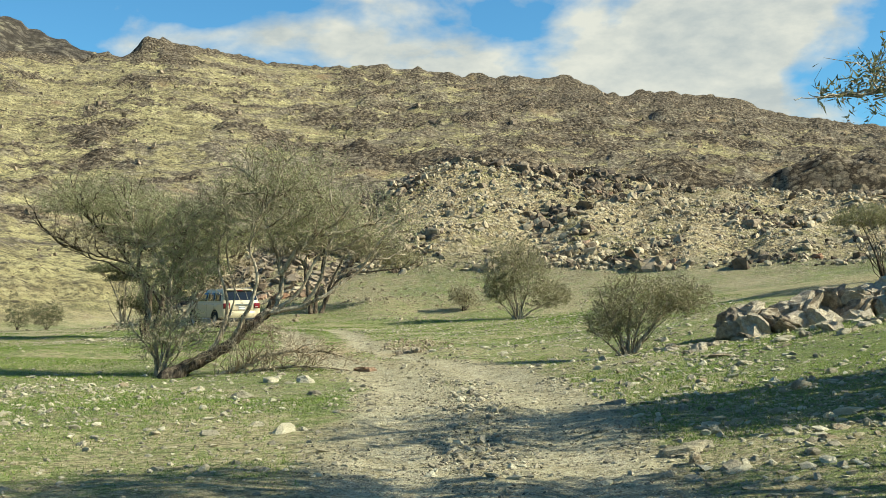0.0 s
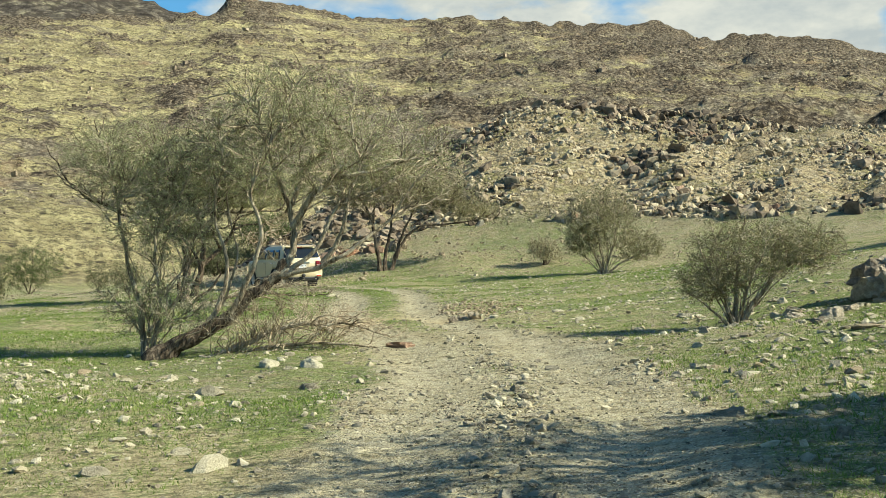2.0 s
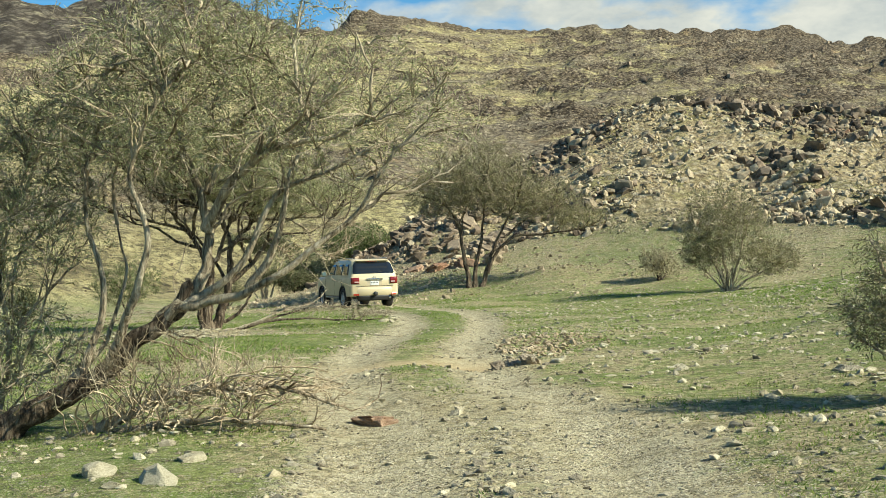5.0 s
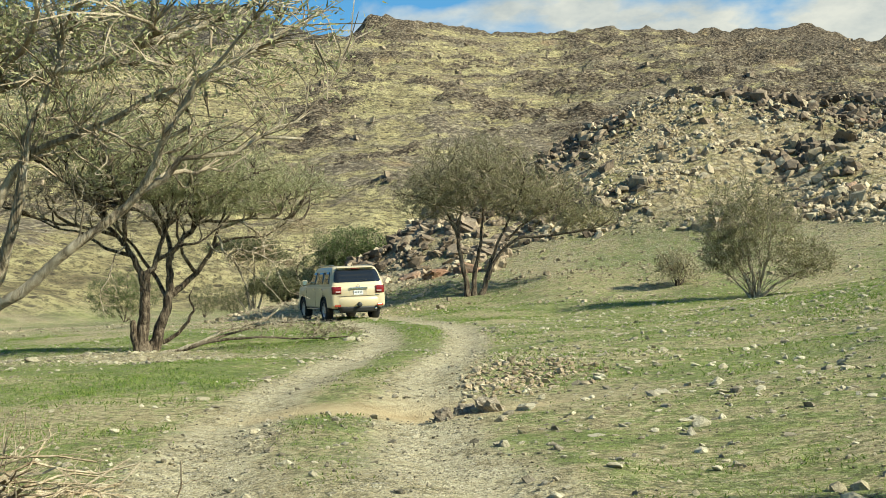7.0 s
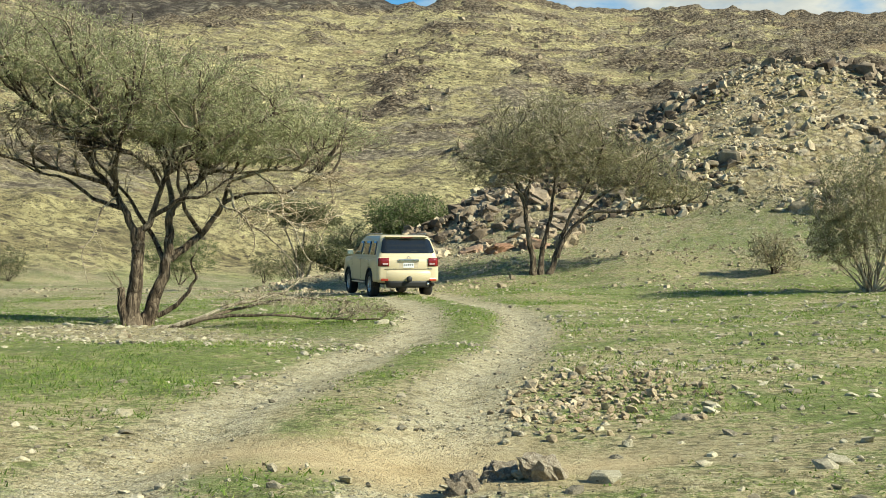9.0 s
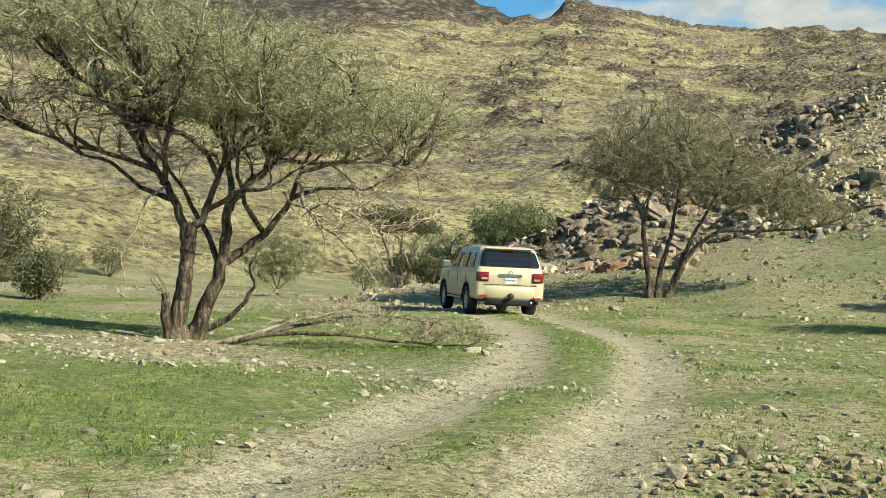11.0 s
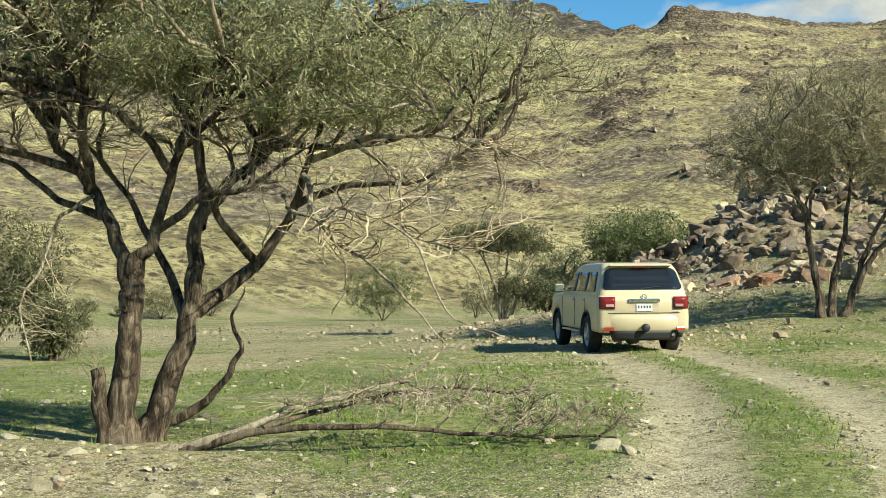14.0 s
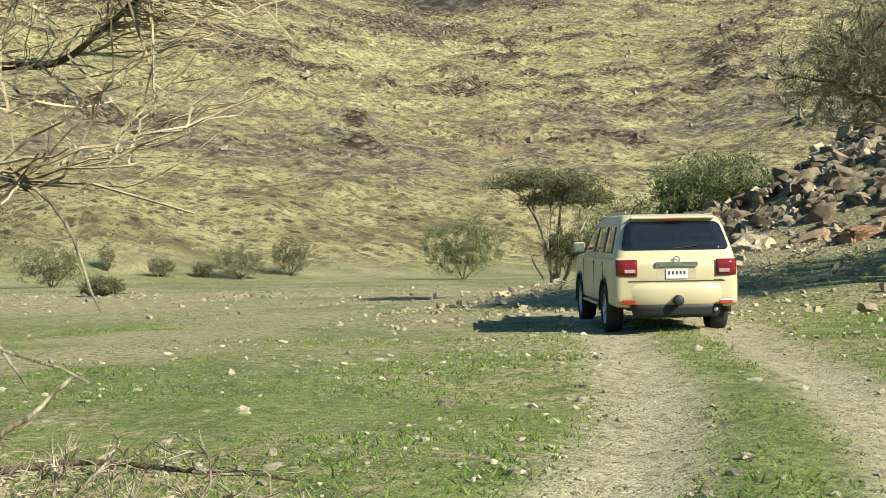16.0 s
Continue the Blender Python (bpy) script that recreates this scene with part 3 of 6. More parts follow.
def cleft_shape(rng, shape, square=0.42):
    """A fissured block."""
    v = shape[0]
    b = np.sign(v) * np.abs(v) ** square
    b = b + np.stack([0.35 * b[:, 2] * rng.normal(), 0.3 * b[:, 2] * rng.normal(), 0.3 * b[:, 0] * rng.normal()], -1)
    o = rng.uniform(0, 50, 3)
    lump = fbm(b[:, 0] * 2.2 + o[0], b[:, 2] * 1.3 + b[:, 1] * 1.7 + o[1], int(o[2]), 4, 0.6) - 0.5
    cleft = np.abs(fbm(b[:, 0] * 1.7 + b[:, 1] + o[1], b[:, 2] * 0.5 + o[0], 9, 3) - 0.5)
    k = 1 + 0.75 * lump - 0.35 * np.exp(-((cleft / 0.03) ** 2))
    k = k + 0.5 * (fbm(b[:, 0] * 5.0 + o[1], b[:, 2] * 5.0 + b[:, 1] * 4.0 + o[0], 17, 2) - 0.5)
    return b * k[:, None] * np.array([rng.uniform(0.8, 1.1), rng.uniform(0.7, 1.0), rng.uniform(0.65, 0.95)]) * 0.9


def scatter_rocks(name, places, sizes, material, label, category, seed, shape=None, flat=0.6, sink=0.25, cleft=False):
    """Stones past counting, as one mesh."""
    rng = np.random.default_rng(seed)
    shape = shape or ICO1
    kinds = [cleft_shape(rng, shape) if cleft and k % 2 else rock_shape(rng, shape, flat, 0.12 if cleft else 0.28) * (1.25 if cleft else 1) for k in range(24)]
    n, k = len(places), len(shape[0])
    turn = rng.uniform(0, 2 * np.pi, n)
    tip = rng.normal(0, 0.16, (n, 2))
    pick = rng.integers(0, 24, n)
    v = np.array(kinds)[pick] * np.asarray(sizes)[:, None, None]
    c, s = np.cos(turn)[:, None], np.sin(turn)[:, None]
    x, y, z = v[..., 0] * c - v[..., 1] * s, v[..., 0] * s + v[..., 1] * c, v[..., 2]
    z = z + x * tip[:, :1] + y * tip[:, 1:]
    v = np.stack([x, y, z + (1 - sink) * 0.45 * np.asarray(sizes)[:, None]], -1) + np.asarray(places)[:, None, :]
    f = shape[1][None] + (np.arange(n) * k)[:, None, None]
    return tagged(new(name, mesh_of(name, v.reshape(-1, 3), f.reshape(-1, 3), material)), label, category, kind="stuff")


def on_land(x, y):
    return np.stack([x, y, land(x, y)], -1)


def land_rocks():
    rng = np.random.default_rng(5)
    # the knoll
    x, y = rng.uniform(-18, 36, 110000), rng.uniform(62, 98, 110000)
    z, mk = land(x, y, True)
    kz, km = knoll(x, y)
    clump = fbm(x / 4.0, y / 4.0, 71, 4)
    keep = (km > 0.2) & (rng.random(len(x)) < step(0.42, 0.60, clump) * 0.6 + 0.36 + 0.4 * step(0.55, 0.85, kz / np.interp(x, (-16.5, -8, 1.6, 14, 40), (2.0, 5.8, 11.5, 9.4, 7))))
    x, y, z, kz = x[keep], y[keep], z[keep], kz[keep]
    size = 0.118 * np.exp(rng.normal(0, 0.6, len(x))) * (1 + 0.8 * step(0.48, 0.7, fbm(x / 3.0, y / 3.0, 71, 4)))
    crest = kz / np.interp(x, (-16.5, -8, 1.6, 14, 40), (2.5, 5.0, 9.0, 7.6, 6))
    darkness = step(0.42, 0.58, fbm(x / 7.0, y / 7.0, 75, 4) + 0.22 * step(0.55, 0.95, crest) + 0.04 * step(2, -6, x) - 0.08 * step(8, 16, x) - 0.02)
    isdark = rng.random(len(x)) < 0.10 + 0.75 * darkness
    size = size * (0.75 + 0.6 * darkness)
    # the larger blocks are fissured
    big = np.flatnonzero((size > 0.34) & (rng.random(len(x)) < 0.5))[:750]
    kinds = rng.random(len(big)) - 0.25 * isdark[big]
    for nm, sel, mat, lab in (("fissured_blocks", kinds < 0.40, ROCK_DARK, "dark brown fissured blocks of the rocky knoll"), ("rusty_blocks", kinds > 0.90, ROCK_RUST, "rusty weathered blocks of the rocky knoll"), ("buff_blocks", (kinds >= 0.40) & (kinds <= 0.90), KNOLL_ROCK, "buff fissured blocks of the rocky knoll")):
        i = big[sel]
        scatter_rocks(nm, np.stack([x[i], y[i], z[i]], -1), np.clip(size[i] * 0.85, 0.2, 0.6), mat, lab, "rocks", 9, shape=ICO2, flat=0.9, sink=1.1, cleft=True)
    small = np.ones(len(x), bool)
    small[big] = False
    x, y, z, kz, size, isdark = x[small], y[small], z[small], kz[small], size[small], isdark[small]
    for nm, sel, mat, lab, limit in (("dark_boulders", isdark, ROCK_DARK, "dark brown boulders strewn over the rocky knoll", 8500), ("tan_boulders", ~isdark, KNOLL_ROCK, "tan and buff rubble strewn over the rocky knoll", 10500)):
        idx = np.flatnonzero(sel)[:limit]
        scatter_rocks(nm, np.stack([x[idx], y[idx], z[idx]], -1), np.clip(size[idx], 0.05, 0.5), mat, lab, "rocks", 6, ICO1, flat=0.95, sink=0.85)
    # stones washed down to the toe of the knoll
    x, y = rng.uniform(-19, 14, 15000), rng.uniform(60, 77, 15000)
    keep = rng.random(15000) < step(58, 74, y) * (0.3 + 0.7 * step(0.4, 0.6, fbm(x / 3.0, y / 3.0, 77, 3)))
    scatter_rocks("toe_rubble", on_land(x[keep], y[keep]), np.clip(0.05 * np.exp(rng.normal(0, 0.55, keep.sum())), 0.025, 0.3), KNOLL_ROCK, "tan rubble at the foot of the knoll", "rubble", 7, BLOCK)
    # the range
    n = 260000
    az, r = np.radians(rng.uniform(-30, 52, n)), 120 + 640 * rng.random(n) ** 0.75
    x, y = HUB[0] - np.sin(az) * r, HUB[1] + np.cos(az) * r
    z, mk = land(x, y, True)
    keep = (mk["hill"] > 0.5) & (far_parts(x, y)[4] < 0.88) & (mk["peak"] < 0.5) & (rng.random(n) < 0.06 + 0.5 * step(0.1, 0.55, mk["crag"])) & ~((np.abs(x - 12) < 40) & (y < 112))
    idx = np.flatnonzero(keep)[:16500]
    size = np.clip(0.36 * np.exp(rng.normal(0, 0.55, len(idx))) * np.interp(r[idx], (120, 400, 760), (0.6, 1.0, 1.5)), 0.2, 2.6)
    scatter_rocks("crag_rocks", np.stack([x[idx], y[idx], z[idx]], -1), size, ROCK_DARK, "dark weathered rocks of the hillside crags", "rocks", 8, BLOCK, flat=0.8)


land_rocks()
# ---- trees and shrubs ----
def tubes(lines, sides):
    """Tapered tubes along polylines [(points (n, 3), radii (n,))], all in one pair of arrays."""
    vs, fs, at = [], [], 0
    ring = np.arange(sides) * 2 * np.pi / sides
    cr, sr = np.cos(ring), np.sin(ring)
    for p, r in lines:
        p = np.asarray(p, float)
        p, r = np.vstack([p, p[-1] + (p[-1] - p[-2]) * 0.02]), np.append(r, 0.0004)
        d = np.gradient(p, axis=0)
        d /= np.linalg.norm(d, axis=1)[:, None] + 1e-9
        ref = np.eye(3)[np.argmin(np.max(np.abs(d[:-1]), axis=0))]
        a = np.cross(d, ref)
        a /= np.linalg.norm(a, axis=1)[:, None] + 1e-9
        b = np.cross(d, a)
        v = p[:, None] + (a[:, None] * cr[None, :, None] + b[:, None] * sr[None, :, None]) * np.asarray(r)[:, None, None]
        n = len(p)
        vs.append(v.reshape(-1, 3))
        i = np.arange((n - 1) * sides).reshape(n - 1, sides)
        j = np.roll(i, -1, 1)
        fs.append(np.stack([i, j, j + sides, i + sides], -1).reshape(-1, 4) + at)
        at += n * sides
    return np.concatenate(vs), np.concatenate(fs)


def bent(rng, pts, r0, r1, per=4, gnarl=0.03):
    """A smooth gnarled line through pts, with radii falling from r0 to r1."""
    p = np.asarray(pts, float)
    t = np.linspace(0, len(p) - 1, (len(p) - 1) * per + 1)
    k = np.clip(t.astype(int), 0, len(p) - 2)
    f = (t - k)[:, None]
    q = np.vstack([2 * p[0] - p[1], p, 2 * p[-1] - p[-2]])
    a, b, c, d = q[k], q[k + 1], q[k + 2], q[k + 3]
    out = 0.5 * (2 * b + (c - a) * f + (2 * a - 5 * b + 4 * c - d) * f**2 + (3 * b - a - 3 * c + d) * f**3)
    jit = rng.normal(0, gnarl, out.shape)
    jit[1:-1] = (jit[:-2] + 2 * jit[1:-1] + jit[2:]) / 3
    jit[0] = jit[-1] = 0
    out = out + jit
    u = np.linspace(0, 1, len(out))
    swell = rng.uniform(-0.05, 0.05, len(out))
    swell[1:-1] = (swell[:-2] + 2 * swell[1:-1] + swell[2:]) / 4
    flare = np.exp(-(((out[:, 2]) / 0.14) ** 2)) * 0.35 if out[0, 2] < 0.05 else 0.0
    return out, (r0 + (r1 - r0) * u**0.8) * (1 + swell + flare)


def inside(rng, n, egg, shell=0.55, flat=True):
    """n points within an egg (centre, radii), more of them near its skin and its top."""
    c, r = np.asarray(egg[0]), np.asarray(egg[1])
    v = rng.normal(size=(n, 3))
    v /= np.linalg.norm(v, axis=1)[:, None]
    if flat:
        v[:, 2] = np.where(v[:, 2] < -0.25, -v[:, 2] * rng.uniform(0, 1, n), v[:, 2])
    return c + v * r * (rng.uniform(shell**2, 1, n)[:, None] ** 0.5) * (1 + rng.normal(0, 0.10, (n, 1)))


def best_start(nodes, ways, targets, bend=0.9, loose=0.0):
    """For each target the node from which a shoot gets there with the least length and bend."""
    out = np.empty(len(targets), int)
    for k in range(0, len(targets), 400):
        d = targets[k:k + 400, None] - nodes[None]
        far = np.linalg.norm(d, axis=2) + 1e-6
        along = np.einsum("ijk,jk->ij", d, ways) / far
        cost = far * (1 + bend * (1 - along)) + 0.25 * np.maximum(-d[..., 2], 0)
        out[k:k + 400] = np.argmin(cost * (1 + loose * hash2(np.arange(len(nodes))[None] + np.zeros((len(d), 1)), np.arange(len(d))[:, None] + k + np.zeros((1, len(nodes))), 3)), axis=1)
    return out


def shoots(rng, nodes, ways, targets, r0, r1, steps=5, most=1.5, wild=0.05, lean=0.42, loose=0.25):
    """Bent shoots from the wood to the targets: points (n, steps + 1, 3) and radii (n, steps + 1)."""
    s, w = (q[best_start(nodes, ways, targets, 0.9, loose)] for q in (nodes, ways))
    d = targets - s
    span = np.linalg.norm(d, axis=1, keepdims=True) + 1e-6
    t = s + d * np.minimum(1, most / span)
    span = np.minimum(span, most)
    m = s + w * span * lean + (t - s) * 0.12 + rng.normal(0, wild, s.shape) * span
    u = np.linspace(0, 1, steps + 1)[None, :, None]
    p = (1 - u) ** 2 * s[:, None] + 2 * u * (1 - u) * m[:, None] + u**2 * t[:, None]
    p[:, 1:-1] += rng.normal(0, 0.022, p[:, 1:-1].shape) * span[:, None]
    r = (r0 + (r1 - r0) * np.linspace(0, 1, steps + 1))[None] * np.clip(0.5 + 0.5 * span, 0.5, 1.2)
    return p, r


def stems(p, r, sides):
    """Tubes round many shoots of one length at once."""
    n, k = p.shape[:2]
    d = np.gradient(p, axis=1)
    d /= np.linalg.norm(d, axis=2, keepdims=True) + 1e-9
    ref = np.eye(3)[np.argmin(np.max(np.abs(d), axis=1), axis=1)]
    a = np.cross(d, ref[:, None])
    a /= np.linalg.norm(a, axis=2, keepdims=True) + 1e-9
    b = np.cross(d, a)
    ring = np.arange(sides) * 2 * np.pi / sides
    v = p[:, :, None] + (a[:, :, None] * np.cos(ring)[None, None, :, None] + b[:, :, None] * np.sin(ring)[None, None, :, None]) * r[:, :, None, None]
    i = np.arange((k - 1) * sides).reshape(k - 1, sides)
    f = np.stack([i, np.roll(i, -1, 1), np.roll(i, -1, 1) + sides, i + sides], -1).reshape(-1, 4)
    return v.reshape(-1, 3), (f[None] + (np.arange(n) * k * sides)[:, None, None]).reshape(-1, 4)


def grown(p):
    """Nodes and growth ways of shoots, their first points left out."""
    d = np.gradient(p, axis=1)
    d /= np.linalg.norm(d, axis=2, keepdims=True) + 1e-9
    return p[:, 1:].reshape(-1, 3), d[:, 1:].reshape(-1, 3)


def leaves(rng, p, per, length, width, spread):
    """Small pinnate leaves along the outer part of the twigs, each a narrow blade."""
    n, k = p.shape[:2]
    i = np.repeat(np.arange(n), per)
    u = rng.uniform(0.3, 1.0, n * per) * (k - 1)
    j = np.minimum(u.astype(int), k - 2)
    f = (u - j)[:, None]
    c = p[i, j] * (1 - f) + p[i, j + 1] * f + rng.normal(0, spread, (n * per, 3))
    d = p[i, j + 1] - p[i, j]
    d /= np.linalg.norm(d, axis=1, keepdims=True) + 1e-9
    d = d + rng.normal(0, 0.55, d.shape)
    d /= np.linalg.norm(d, axis=1, keepdims=True)
    w = np.cross(d, rng.normal(size=d.shape))
    w /= np.linalg.norm(w, axis=1, keepdims=True) + 1e-9
    l = length * rng.uniform(0.5, 1.4, (len(c), 1))
    v = np.stack([c - w * width, c + d * l, c + w * width], 1)
    return v.reshape(-1, 3), np.arange(len(c) * 3).reshape(-1, 3)


def tree(name, label, category, base, yaw, limbs, crowns, seed, bark=BARK, twig=TWIG, leaf=LEAF, boughs=60, twigs=900, per=6, leaf_size=(0.06, 0.010), spread=0.04,
         bough_r=(0.024, 0.010), twig_r=(0.0085, 0.0034), dead=None, group="", most=1.7, twig_most=0.9, fan=0, fan_r=0.016, branches=0, shell=0.35, flat=True, leaf_over=None, grow=1.0):
    """A thorn tree. limbs: [(points, r0, r1)], crowns: [(centre, radii)], in metres right, ahead and up from the base, as seen towards yaw.
    fan: thin stems from the root. dead: (crowns, number) of bare dry sticks."""
    rng = np.random.default_rng(seed)
    z0 = float(land(base[0], base[1]))
    root = tagged(new(name), label, category, group)
    root.location = (base[0], base[1], z0)
    root.rotation_euler, root.scale = (0, 0, radians(yaw)), (grow, grow, grow)
    sunk = [([(p[0], p[1], p[2] - (0.12 if k == 0 and p[2] < 0.1 else 0)) for k, p in enumerate(pts)], a, b) for pts, a, b, *_ in limbs]
    coats = [q[3] if len(q) > 3 else bark for q in limbs]
    wood = [bent(rng, p, a, b, 6, 0.012 + 0.09 * min(a, 0.12)) for p, a, b in sunk]
    for k, line in enumerate(wood):
        part("limb" if k else "trunk", mesh_of("limb" if k else "trunk", *tubes([line], 12), coats[k], True), root)
    nodes = np.concatenate([p[max(1, len(p) // 4):] for p, _ in wood])
    ways = np.concatenate([(lambda g: g / (np.linalg.norm(g, axis=1, keepdims=True) + 1e-9))(np.gradient(p, axis=0))[max(1, len(p) // 4):] for p, _ in wood])
    share = np.array([np.prod(e[1]) ** 0.66 for e in crowns])
    share = share / share.sum()
    pick = lambda n, s: np.concatenate([inside(rng, max(2, int(n * f)), e, s, flat) for e, f in zip(crowns, share)])  # noqa: E731
    if fan:
        goal = pick(fan, 0.3)
        foot = np.zeros((1, 3)) + (0, 0, -0.05)
        aim = goal - foot
        p = foot + rng.normal(0, 0.05, (len(goal), 1, 3)) * (1, 1, 0) + aim[:, None] * np.linspace(0, 0.85, 7)[None, :, None] ** (1.0, 1.0, 0.9)
        p[:, 1:] += rng.normal(0, 0.025, p[:, 1:].shape) * np.linalg.norm(aim, axis=1)[:, None, None]
        tagged(part("stem_mass", mesh_of("stem_mass", *stems(p, np.linspace(fan_r, 0.005, 7)[None] * np.ones((len(p), 1)), 6), bark, True), root), kind="stuff")
        more = grown(p)
        nodes, ways = np.vstack([nodes, more[0]]), np.vstack([ways, more[1]])
    for nm, count, r0, r1, steps, far, sides, mat in (("branch_mass", branches or boughs // 6, bough_r[0] * 1.3, bough_r[1] * 0.8, 7, most * 1.6, 6, bark), ("bough_mass", boughs, bough_r[0], bough_r[1], 6, most, 5, twig),
                                                      ("spray_mass", boughs * 4, bough_r[1] * 1.1, bough_r[1] * 0.5, 5, most * 0.7, 3, twig)):
        p, r = shoots(rng, nodes, ways, pick(count, 0.2 if nm == "branch_mass" else shell), r0, r1, steps, far)
        tagged(part(nm, mesh_of(nm, *stems(p, r, sides), mat, True), root), kind="stuff")
        more = grown(p)
        nodes, ways = np.vstack([nodes, more[0]]), np.vstack([ways, more[1]])
    nodes, ways = nodes[len(nodes) // 5:], ways[len(ways) // 5:]
    p, r = shoots(rng, nodes, ways, pick(twigs, shell), *twig_r, 2, twig_most, 0.06, 0.4)
    tagged(part("twig_mass", mesh_of("twig_mass", *stems(p, r, 3), twig), root), kind="stuff")
    if leaf_over:
        p = p[p[:, -1, 2] > leaf_over[0] + leaf_over[1] * p[:, -1, 0] + rng.normal(0, 0.18, len(p))]
    if per:
        tagged(part("foliage", mesh_of("foliage", *leaves(rng, p, per, *leaf_size, spread), leaf), root), kind="stuff")
    if dead:
        share = np.array([np.prod(e[1]) ** 0.66 for e in dead[0]])
        goal = np.concatenate([inside(rng, int(dead[1] * f), e, 0.1) for e, f in zip(dead[0], share / share.sum())])
        stock = np.concatenate([q for q, _ in wood])
        course = np.concatenate([(lambda g: g / (np.linalg.norm(g, axis=1, keepdims=True) + 1e-9))(np.gradient(q, axis=0)) for q, _ in wood])
        p, r = shoots(rng, stock, course, goal[: len(goal) // 5], 0.015, 0.006, 7, 1.7, 0.26, 0.2, 1.6)
        more = grown(p)
        q, s = shoots(rng, np.vstack([stock, more[0]]), np.vstack([course, more[1]]), goal[len(goal) // 5:], 0.0075, 0.003, 7, 0.8, 0.26, 0.2, 1.6)
        tagged(part("dead_wood", mesh_of("dead_wood", *stems(np.concatenate([p, q]), np.concatenate([r, s]), 3), DRYTWIG), root, "bare dry sun-bleached branches"), kind="stuff")
    return root


# the leaning, half-fallen acacia beside the track
tree("fallen_acacia", "half-fallen acacia with bleached dead branches beside the track", "tree", (-5.62, 24.75), 9,
     [([(0, 0, 0), (0.4, 0.02, 0.16), (0.85, 0.0, 0.40), (1.3, 0.12, 0.62), (1.75, 0.05, 1.02), (2.15, 0.12, 1.3), (2.35, 0.15, 1.6)], 0.18, 0.07, BARK),
      ([(0.9, 0, 0.42), (1.25, 0.2, 1.0), (1.35, 0.3, 1.7), (1.15, 0.3, 2.5), (1.35, 0.2, 3.3)], 0.06, 0.014),
      ([(1.4, 0.05, 0.72), (1.75, -0.2, 1.4), (2.0, -0.3, 2.1), (1.85, -0.3, 2.9), (2.2, -0.2, 3.8)], 0.06, 0.014),
      ([(2.2, 0.1, 1.35), (2.9, 0.1, 1.8), (3.25, 0.1, 2.5), (3.9, 0, 2.8), (4.7, 0.1, 3.15)], 0.05, 0.012),
      ([(2.0, 0.1, 1.2), (2.3, 0.13, 1.5), (2.5, 0.2, 1.85), (2.5, 0.3, 2.35), (2.3, 0.3, 2.95), (2.1, 0.2, 3.6), (1.9, 0.2, 4.3)], 0.09, 0.02),
      ([(2.5, 0.2, 2.2), (2.85, 0, 2.7), (3.3, -0.2, 3.0), (4.0, -0.3, 3.15), (4.9, -0.2, 3.45)], 0.065, 0.018),
      ([(2.5, 0.3, 2.6), (2.8, 0.6, 3.3), (3.0, 0.8, 4.1), (3.2, 0.9, 4.6)], 0.045, 0.014),
      ([(1.95, 0.1, 1.15), (2.3, 0.05, 1.36), (2.9, -0.1, 1.5), (3.4, -0.3, 1.72), (4.2, -0.4, 2.3), (4.5, -0.5, 2.75)], 0.07, 0.018),
      ([(3.0, -0.1, 1.55), (3.35, -0.2, 2.1), (3.5, -0.2, 2.7), (3.7, -0.2, 3.3)], 0.05, 0.014),
      ([(1.0, -0.2, 0.05), (1.7, -0.3, 0.25), (2.4, -0.5, 0.5), (3.2, -0.6, 0.55), (4.0, -0.7, 0.35)], 0.07, 0.015),
      ([(1.3, -0.3, 0.05), (2.2, -0.5, 0.18), (3.1, -0.9, 0.25), (3.9, -1.0, 0.15)], 0.055, 0.012),
      ([(0.9, 0.2, 0.45), (1.3, 0.5, 1.0), (1.5, 0.6, 1.7), (1.4, 0.7, 2.3)], 0.035, 0.01)],
     [((1.5, 0.2, 3.5), (1.1, 1.0, 0.9)), ((2.2, 0.2, 3.9), (1.5, 1.3, 1.3)), ((4.0, -0.1, 3.3), (1.7, 1.3, 0.95)), ((3.0, 0.2, 4.25), (1.3, 1.1, 0.85)), ((3.0, 0.1, 3.0), (0.9, 0.6, 0.4))],
     11, leaf_over=(2.8, 0.0), bark=BARK_PALE, boughs=130, twigs=4600, per=6, leaf_size=(0.05, 0.008), flat=False, shell=0.12, twig_r=(0.0095, 0.004), dead=([((2.6, -0.5, 0.45), (1.7, 0.9, 0.5)), ((3.4, -0.5, 0.45), (0.8, 0.6, 0.45)), ((1.8, -0.2, 0.8), (1.0, 0.6, 0.7)), ((3.0, -0.8, 0.3), (1.6, 0.8, 0.35)), ((2.6, -0.2, 0.8), (1.0, 0.6, 0.45))], 1500), grow=0.94)
